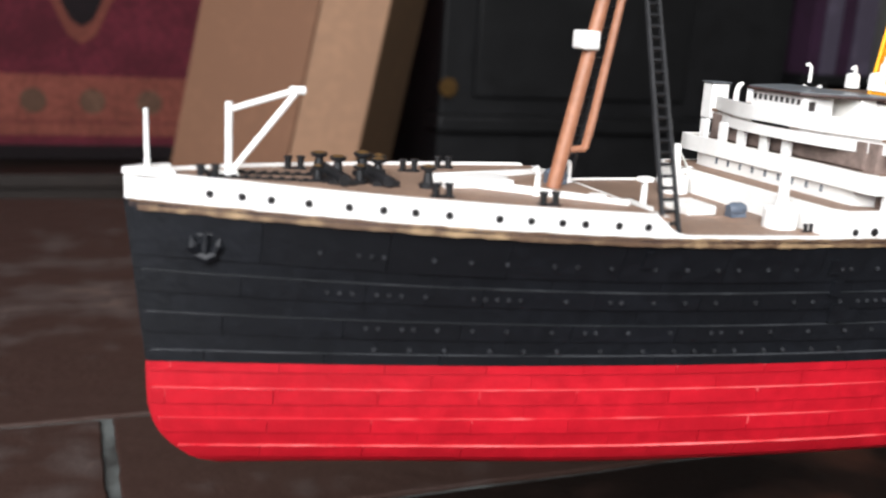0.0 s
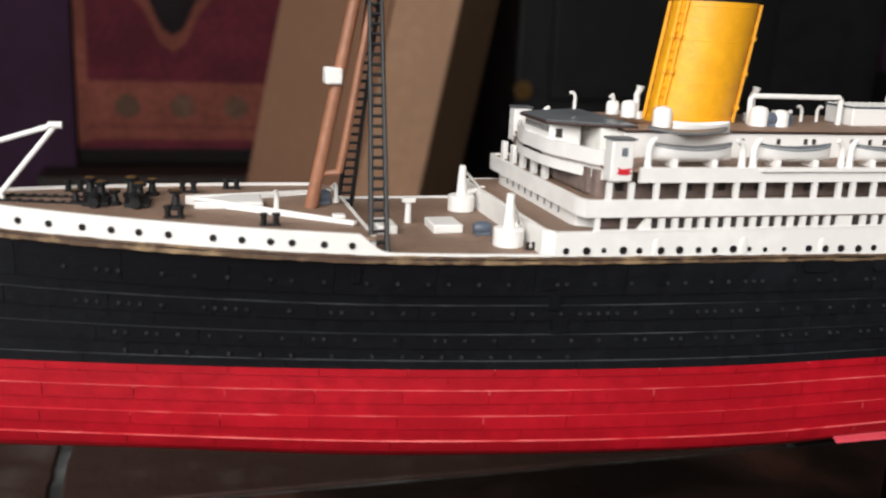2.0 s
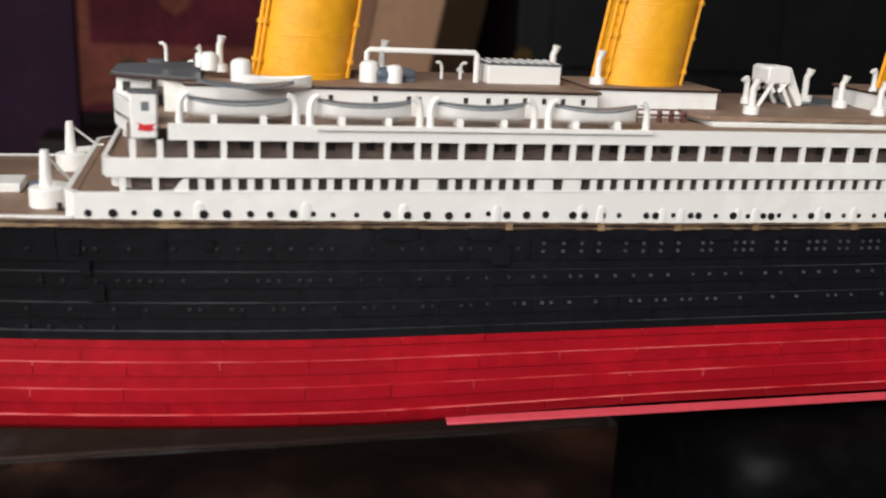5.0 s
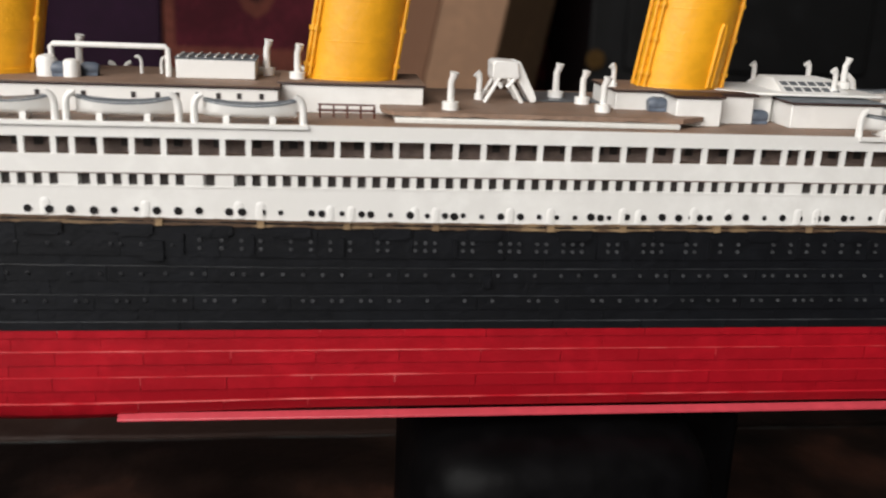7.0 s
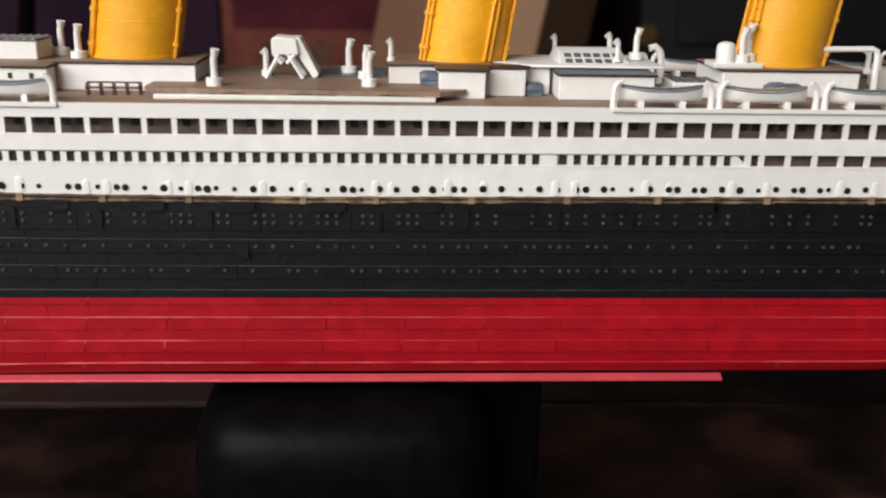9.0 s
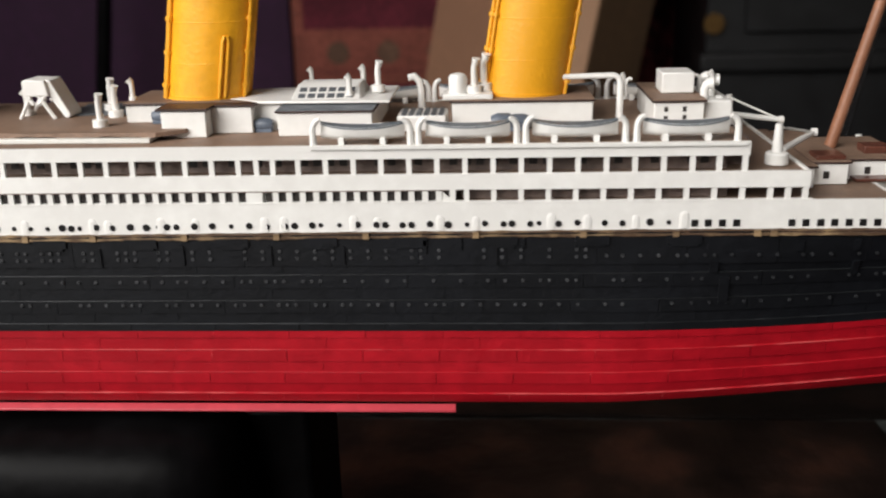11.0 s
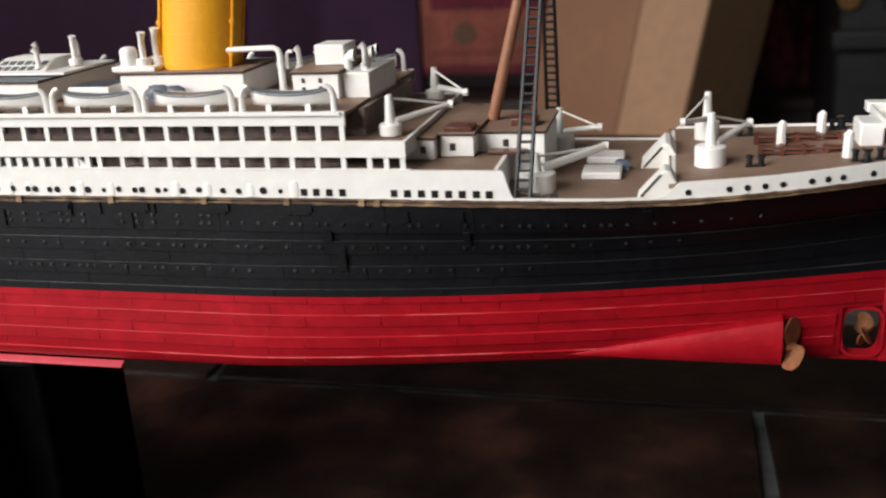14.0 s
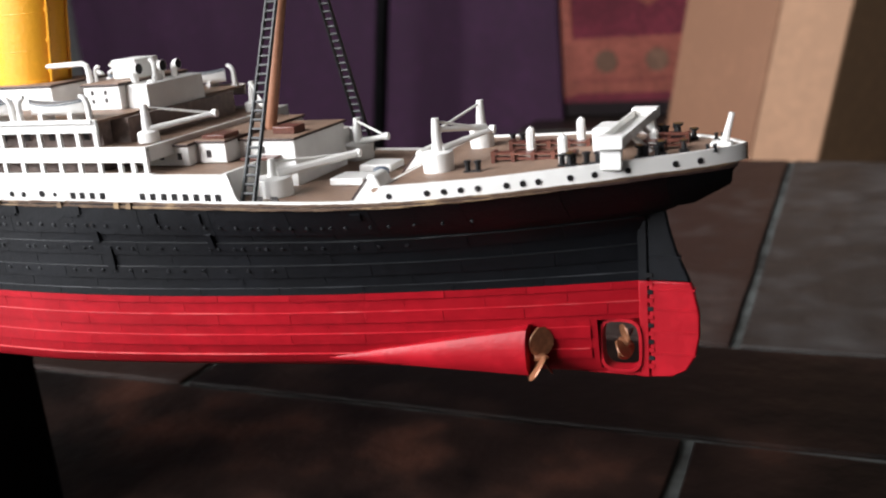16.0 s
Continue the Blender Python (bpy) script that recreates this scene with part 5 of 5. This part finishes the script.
propeller(642.5, 0, 8.8, 5.4, 4, 15)
for s in (-1, 1):
    propeller(622.9, s * 11.0, 7.4, 8.0, 3, 80 if s < 0 else 100)
    fair = Geo()
    n, m = 16, 12
    verts, faces = [], []
    for i in range(n + 1):
        k = i / n
        x = 565 + 55 * k
        cy = s * (19.6 - 8.4 * k)
        cz = 6.4 + 3.1 * k
        rz, ry = 0.4 + 6.6 * k, 0.6 + 3.6 * k ** 0.9
        for j in range(m):
            a = 2 * math.pi * j / m
            ca, sa = math.cos(a), math.sin(a)
            verts.append((x, cy + ry * math.copysign(abs(ca) ** 0.8, ca), cz + rz * math.copysign(abs(sa) ** 0.8, sa)))
    for i in range(n):
        for j in range(m):
            a, b = i * m + j, i * m + (j + 1) % m
            faces.append((a, b, b + m, a + m))
    faces += [tuple(range(m)), tuple(range(n * m, n * m + m))]
    part("shaft_fairing", fair.add(verts, faces), RED, ship, "red tapering propeller shaft fairing")
    web = Geo().add([(575, s * 15.5, 9), (620, s * 11, 10), (620, s * 0.5, 12), (575, s * 6, 12), (575, s * 15.5, 6), (620, s * 11, 8), (620, s * 0.5, 9), (575, s * 6, 9)],
                    [(0, 1, 2, 3), (4, 7, 6, 5), (0, 4, 5, 1), (1, 5, 6, 2), (2, 6, 7, 3), (3, 7, 4, 0)])
    part("fairing_web", web, RED, ship)
    # bilge keel
    bk = Geo()
    bk.add([(224, s * 33.5, 4.0), (439, s * 33.2, 4.0), (439, s * 35.4, 3.0), (224, s * 35.4, 3.0), (224, s * 33.5, 3.3), (439, s * 33.2, 3.3), (439, s * 35.4, 2.4), (224, s * 35.4, 2.4)],
           [(0, 1, 2, 3), (4, 7, 6, 5), (0, 4, 5, 1), (1, 5, 6, 2), (2, 6, 7, 3), (3, 7, 4, 0)])
    part("bilge_keel", bk, RED_LIGHT, ship, "pale red bilge keel strip", bevel=0.15)


# ---------------------------------------------------------------- portholes and hull plating
ph = Geo().tube([(0, -0.35, 0), (0, 0.1, 0)], [0.78, 0.78], 12).mesh("porthole")
ph.materials.append(PORT)
prng = random.Random(3)


def porthole(x, z, s=1.0):
    y = half(x, sheer(x))
    d = (half(x + 1, sheer(x + 1)) - half(x - 1, sheer(x - 1))) / 2
    place("porthole", ph, ship, x, -y + 0.16, z, rz=-math.degrees(math.atan(d)), s=s)


for x in (14.5, 20.0, 25.0, 31.5, 38.5, 44.5, 50.2, 56.3, 65.5, 71.5, 77.5, 82.0, 88.8, 94.8):
    porthole(x, sheer(x) + (fore_top(x) - sheer(x)) * 0.48)
for x in (594.5, 603.8, 607.9, 611.9, 615.9, 622.4, 626.1, 629.5, 636.4, 641.6, 648.6, 658.4, 663.4):
    porthole(x, sheer(x) + 2.0, 0.95)
xs = [143.3, 148.3, 152.6, 157.4, 161.5, 167.0, 171.9, 176.9, 181.2, 186.2, 190.6, 195.0, 200.3, 207.2, 211.9, 216.5, 221.6, 226.1, 231.0, 235.5, 240.3, 245.0, 251.8, 254.7, 259.3, 263.6, 270.7, 273.1, 277.8, 282.4, 284.5, 289.2, 293.9]
xs += [298.0, 302.2, 304.4, 306.6, 311.1, 315.7, 320.5, 325.1, 329.5, 334.0, 337.9, 340.3, 342.5, 346.9, 351.2, 355.9, 360.1, 363.2, 365.5, 368.0, 372.8, 377.4, 382.3, 387.0, 391.6, 396.3, 398.7,
       403.3, 405.5, 410.3, 415.0, 419.8, 422.0, 426.4, 428.7, 433.4, 438.0, 442.8, 447.3, 452.0, 454.1, 458.7, 460.9, 465.8, 470.5, 477.3, 481.7, 488.5, 493.2]
for x in xs:
    porthole(x, sheer(x) + (1.9 if x < 230 else 2.3) + prng.uniform(-0.15, 0.15), prng.choice((0.8, 1.0, 1.1, 1.2)))
sq = Geo().box(-0.85, 0.85, -0.3, 0.1, -0.9, 0.9).mesh("square_port")
sq.materials.append(PORT)
for x in (499.6, 502.9, 506.4, 509.9, 523.4, 526.8, 530.4, 533.8, 537.3, 540.7, 544.2, 547.4):
    place("square_port", sq, ship, x, -half(x, sheer(x)) + 0.16, sheer(x) + 2.0)
# half-round pilasters standing on the gold line
kg = Geo().tube([(0, 0, 0), (0, 0, 3.4), (0, 0, 4.0), (0, 0, 4.4)], [1.15, 1.1, 0.9, 0.45], 12)
kg.v = [(x, 0.2 * y, 0.86 * z) for x, y, z in kg.v]
kn = kg.mesh("pilaster")
kn.materials.append(WHITE)
for x in (166, 189, 211, 233, 254, 259, 275, 280, 295, 300, 318, 328, 346, 350, 364, 373, 391, 396, 414, 420, 436, 445, 464, 473, 485, 497):
    place("pilaster", kn, ship, x, -half(x, sheer(x)) - 0.02, sheer(x) + 0.8, s=0.9 + 0.2 * ((x * 7) % 5) / 4)
gb = Geo().box(-0.8, 0.8, -0.5, 0.5, -0.9, 0.75).mesh("line_bracket")
gb.materials.append(GOLD_LINE)
for x in (236, 259, 279, 300, 328, 346, 370, 394, 417, 445, 472, 495, 515, 519):
    place("line_bracket", gb, ship, x, -half(x, sheer(x)) - 0.7, sheer(x) - 0.25)

# small scuttles in rows on the black side: a raised rim round a sunk pane
sc = Geo()
rim = [(0.46, 0.25), (0.44, -0.42), (0.27, -0.46), (0.22, -0.12)]
sc.add([(r * math.cos(2 * math.pi * k / 9), d, r * math.sin(2 * math.pi * k / 9)) for r, d in rim for k in range(9)],
       [(j * 9 + k, j * 9 + (k + 1) % 9, j * 9 + 9 + (k + 1) % 9, j * 9 + 9 + k) for j in range(3) for k in range(9)] + [tuple(range(27, 36))])
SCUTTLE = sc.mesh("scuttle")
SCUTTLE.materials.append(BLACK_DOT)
SCUTTLE_FORE = sc.mesh("scuttle")
SCUTTLE_FORE.materials.append(BLACK_RIM)


def scuttle(x, zs):
    z = strake_z(zs, x)
    p, q = Vector(hull_point(x, z, 0.45)), Vector(hull_point(x, z, 1.45))
    slope = (half(x + 1, z) - half(x - 1, z)) / 2
    out = (q - p).normalized() + Vector((-slope, 0, 0))
    # amidships rims take the paler paint with the painted highlight
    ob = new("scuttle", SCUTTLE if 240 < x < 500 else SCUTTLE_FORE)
    ob.parent = hull_black
    ob.matrix_local = Matrix.Translation(p * 0.001) @ (-out).to_track_quat("Y", "Z").to_matrix().to_4x4()


def scuttle_run(zs, x0, x1, pattern):
    x = x0
    while x < x1:
        for k in range(prng.choice(pattern)):
            scuttle(x + 2.3 * k, zs)
        x += prng.choice((4.6, 6.9, 6.9, 9.2))


# twin rows amidships, single rows fore and aft, on a 2.3 mm rhythm
for x in (245, 250, 254.6, 259, 266, 270.6, 275.2, 279.8, 286.4, 288.7, 295.4, 297.7, 300, 306.9, 309.2, 316, 318.3, 320.6, 325, 327.3, 331.6, 333.9, 336.2, 342.8, 345.1, 351.8, 354.1, 356.4, 362.7, 365, 371.6, 376.2, 385.4, 390, 394.4, 399, 403.6, 408.2, 412.8, 417.4, 422, 428.6, 430.9, 435.5, 447, 451.6, 456.4, 463.6, 470.4, 472.7):
    scuttle(x, 48.3)
    scuttle(x, 46.4)
for x in (478, 482, 486.4, 491, 495.8, 498.1, 502.6, 504.9, 509.3, 516, 520.6, 527, 529.3, 534, 541, 545.6, 550.2, 554.6, 556.9, 561.4, 565.8, 570.2, 574.2, 576.5, 580.4, 587, 591.6, 598, 605, 612):
    scuttle(x, 46.6)
for x in (237, 243, 246, 252.4, 255, 259.2, 264, 268.8, 273.4, 278, 284.8, 289.2, 293.6, 298, 304.8, 309.2, 315.8, 320.2, 325, 331.6, 336, 340.4, 345, 351.6, 356, 358.3, 362.8, 367, 369.3, 374, 379, 384, 386.3, 390.4, 392.7, 395, 400, 402.3, 404.6, 411, 415.6, 422, 426.6, 434, 441, 448, 452.4, 457, 461.4, 463.7, 468.2, 470.5,
          480, 482.3, 486.6, 493.4, 500, 502.3, 509, 511.3, 516, 520.4, 525, 529.4, 540, 542.3, 547, 549.3, 553.6, 556, 560.4, 567, 571.4, 580, 586, 593):
    scuttle(x, 40.2)
for x in (363.4, 365.8, 370.2, 372.5, 377, 381.8, 384.1, 388.6, 393.2, 395.5, 397.8, 403, 405.3, 410, 412.3, 417, 419.3, 423, 427.4, 432, 434.3, 436.6, 441.4, 446, 450.4, 455, 457.3, 461.6, 466.2, 471, 478, 482.4, 495, 500, 504.6, 509, 513.6, 518, 525.4, 530, 536, 543, 549, 556):
    scuttle(x, 33.7)
scuttle_run(33.7, 232, 360, (1, 1, 2, 2))
scuttle_run(47.0, 34, 243, (1, 1, 1, 2))
scuttle_run(40.0, 36, 234, (1, 1, 1, 2))
scuttle_run(33.5, 44, 231, (1, 1, 2))
scuttle_run(29.4, 46, 150, (1,))
# heavy rubbing pads under the gold line
for x in (206, 226, 244, 262, 285.4, 307.4, 330, 354, 378, 401, 424, 447, 470, 493):
    part("side_pad", plate_mesh(49.6, 51.9, x, x + 8.6, 1.0), BLACK, hull_black, "raised black pad on the hull side")
    part("side_pad", plate_mesh(49.0, 49.7, x + 0.9, x + 7.7, 0.97), BLACK, hull_black)
for x, zs, w, h in ((96, 49, 1.6, 3.4), (140, 47.5, 2.6, 3.0), (142, 42.8, 2.2, 3.2), (144, 37.4, 3.4, 4.0), (168, 48, 2.0, 2.2), (234.5, 45.6, 4.6, 4.8), (241, 47.4, 0.9, 4.8), (257, 47.4, 0.9, 4.8), (278, 47.2, 0.9, 4.6), (305, 47.0, 0.9, 4.4), (313, 38.6, 2.0, 3.0), (347, 47.0, 0.9, 5.0), (369, 47.6, 1.0, 5.2), (392, 47.4, 0.9, 5.0), (411, 47.2, 0.8, 4.6),
                    (432, 49.4, 0.8, 3.4), (441, 50.0, 0.8, 3.0), (450, 47.2, 0.9, 5.0), (457, 50.2, 0.8, 2.6), (505, 43.5, 2.2, 3.0), (508, 37.2, 2.4, 7.0), (541, 42.6, 1.6, 4.2), (526, 49, 1.6, 2.6), (540, 49.2, 1.6, 2.6), (585, 50, 2.4, 1.6)):
    part("shell_door", plate_mesh(zs - h / 2, zs + h / 2, x - w / 2, x + w / 2, 1.0), BLACK, hull_black, "raised black shell door")

# plating: strakes of plates, every second strake standing proud
plate_rng = random.Random(9)
inner_red, inner_black = Geo(), Geo()
far_red, far_black = Geo(), Geo()
butts = Geo()
bands = []
for j in range(len(STRAKES) - 1):
    hi, lo = STRAKES[j], STRAKES[j + 1]
    outer = j % 2 == 0
    if hi > WL > lo:
        bands += [(hi, WL + 0.02, outer, False), (WL - 0.02, lo, outer, True)]
    else:
        bands.append((hi, lo, outer, hi <= WL))
for n, (hi, lo, outer, red) in enumerate(bands):
    step = 20.4 if red else 22.6
    x = 1.0 + (n * 9.7) % step - step
    while x < 671:
        zm = (hi + lo) / 2
        a, b = max(x, stem_x(strake_z(zm, 10)) + 0.5), min(x + step - 0.14, stern_x(strake_z(zm, 660)) - 0.6)
        if red and lo < 16:
            b = min(b, 634.5)
        proud = (0.48 if outer else 0.10) + plate_rng.uniform(-0.03, 0.05)
        x += step
        if b - a < 1.5:
            continue
        if outer:
            part("hull_plate", plate_mesh(lo, hi, a, b, proud), RED if red else BLACK, hull_red if red else hull_black)
            if red and plate_rng.random() < 0.35:
                k = lo + (hi - lo) * plate_rng.choice((0.4, 0.7, 0.8))
                plate_mesh(k, hi, a - 0.12, a + plate_rng.uniform(0.02, 0.14), proud + 0.04, geo=butts)
        else:
            plate_mesh(lo, hi, a, b, proud, geo=inner_red if red else inner_black)
        plate_mesh(lo, hi, a, b, proud, side=1, geo=far_red if red else far_black)
for g, m, h in ((inner_red, RED, hull_red), (inner_black, BLACK, hull_black), (far_red, RED, hull_red), (far_black, BLACK, hull_black)):
    part("inner_plating", g, m, h, kind="stuff")

# pale ticks stand in for light caught on the plate ends
part("butt_edge", butts, SEAM_RED, hull_red, "pale highlights painted on plate ends", kind="stuff")

# pale strips for the light caught on the proud strakes' worn top edges
seam_amp = [plate_rng.random() ** 1.6 for _ in range(61)]
for hi, lo, outer, red in bands:
    if not outer or hi > 52 or abs(hi - WL) < 0.1:
        continue
    g = Geo()
    x0, x1 = stem_x(hi) + 1.2, (634 if red and hi < 16 else stern_x(hi) - 1.0)
    n = 330
    verts, faces = [], []
    for i in range(n + 1):
        x = x0 + (x1 - x0) * i / n
        c = x / 24.0 + hi * 0.41
        u = c - math.floor(c)
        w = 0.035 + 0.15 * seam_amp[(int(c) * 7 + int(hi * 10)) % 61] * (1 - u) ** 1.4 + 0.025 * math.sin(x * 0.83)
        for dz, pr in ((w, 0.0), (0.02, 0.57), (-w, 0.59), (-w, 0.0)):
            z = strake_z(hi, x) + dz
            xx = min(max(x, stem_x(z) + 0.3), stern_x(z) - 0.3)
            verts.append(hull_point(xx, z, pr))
    for i in range(n):
        for k in range(3):
            a = 4 * i + k
            faces.append((a, a + 4, a + 5, a + 1))
    part("seam_edge", g.add(verts, faces), SEAM_RED if red else SEAM_BLACK, hull_red if red else hull_black, "pale highlight painted along a strake's worn upper edge")
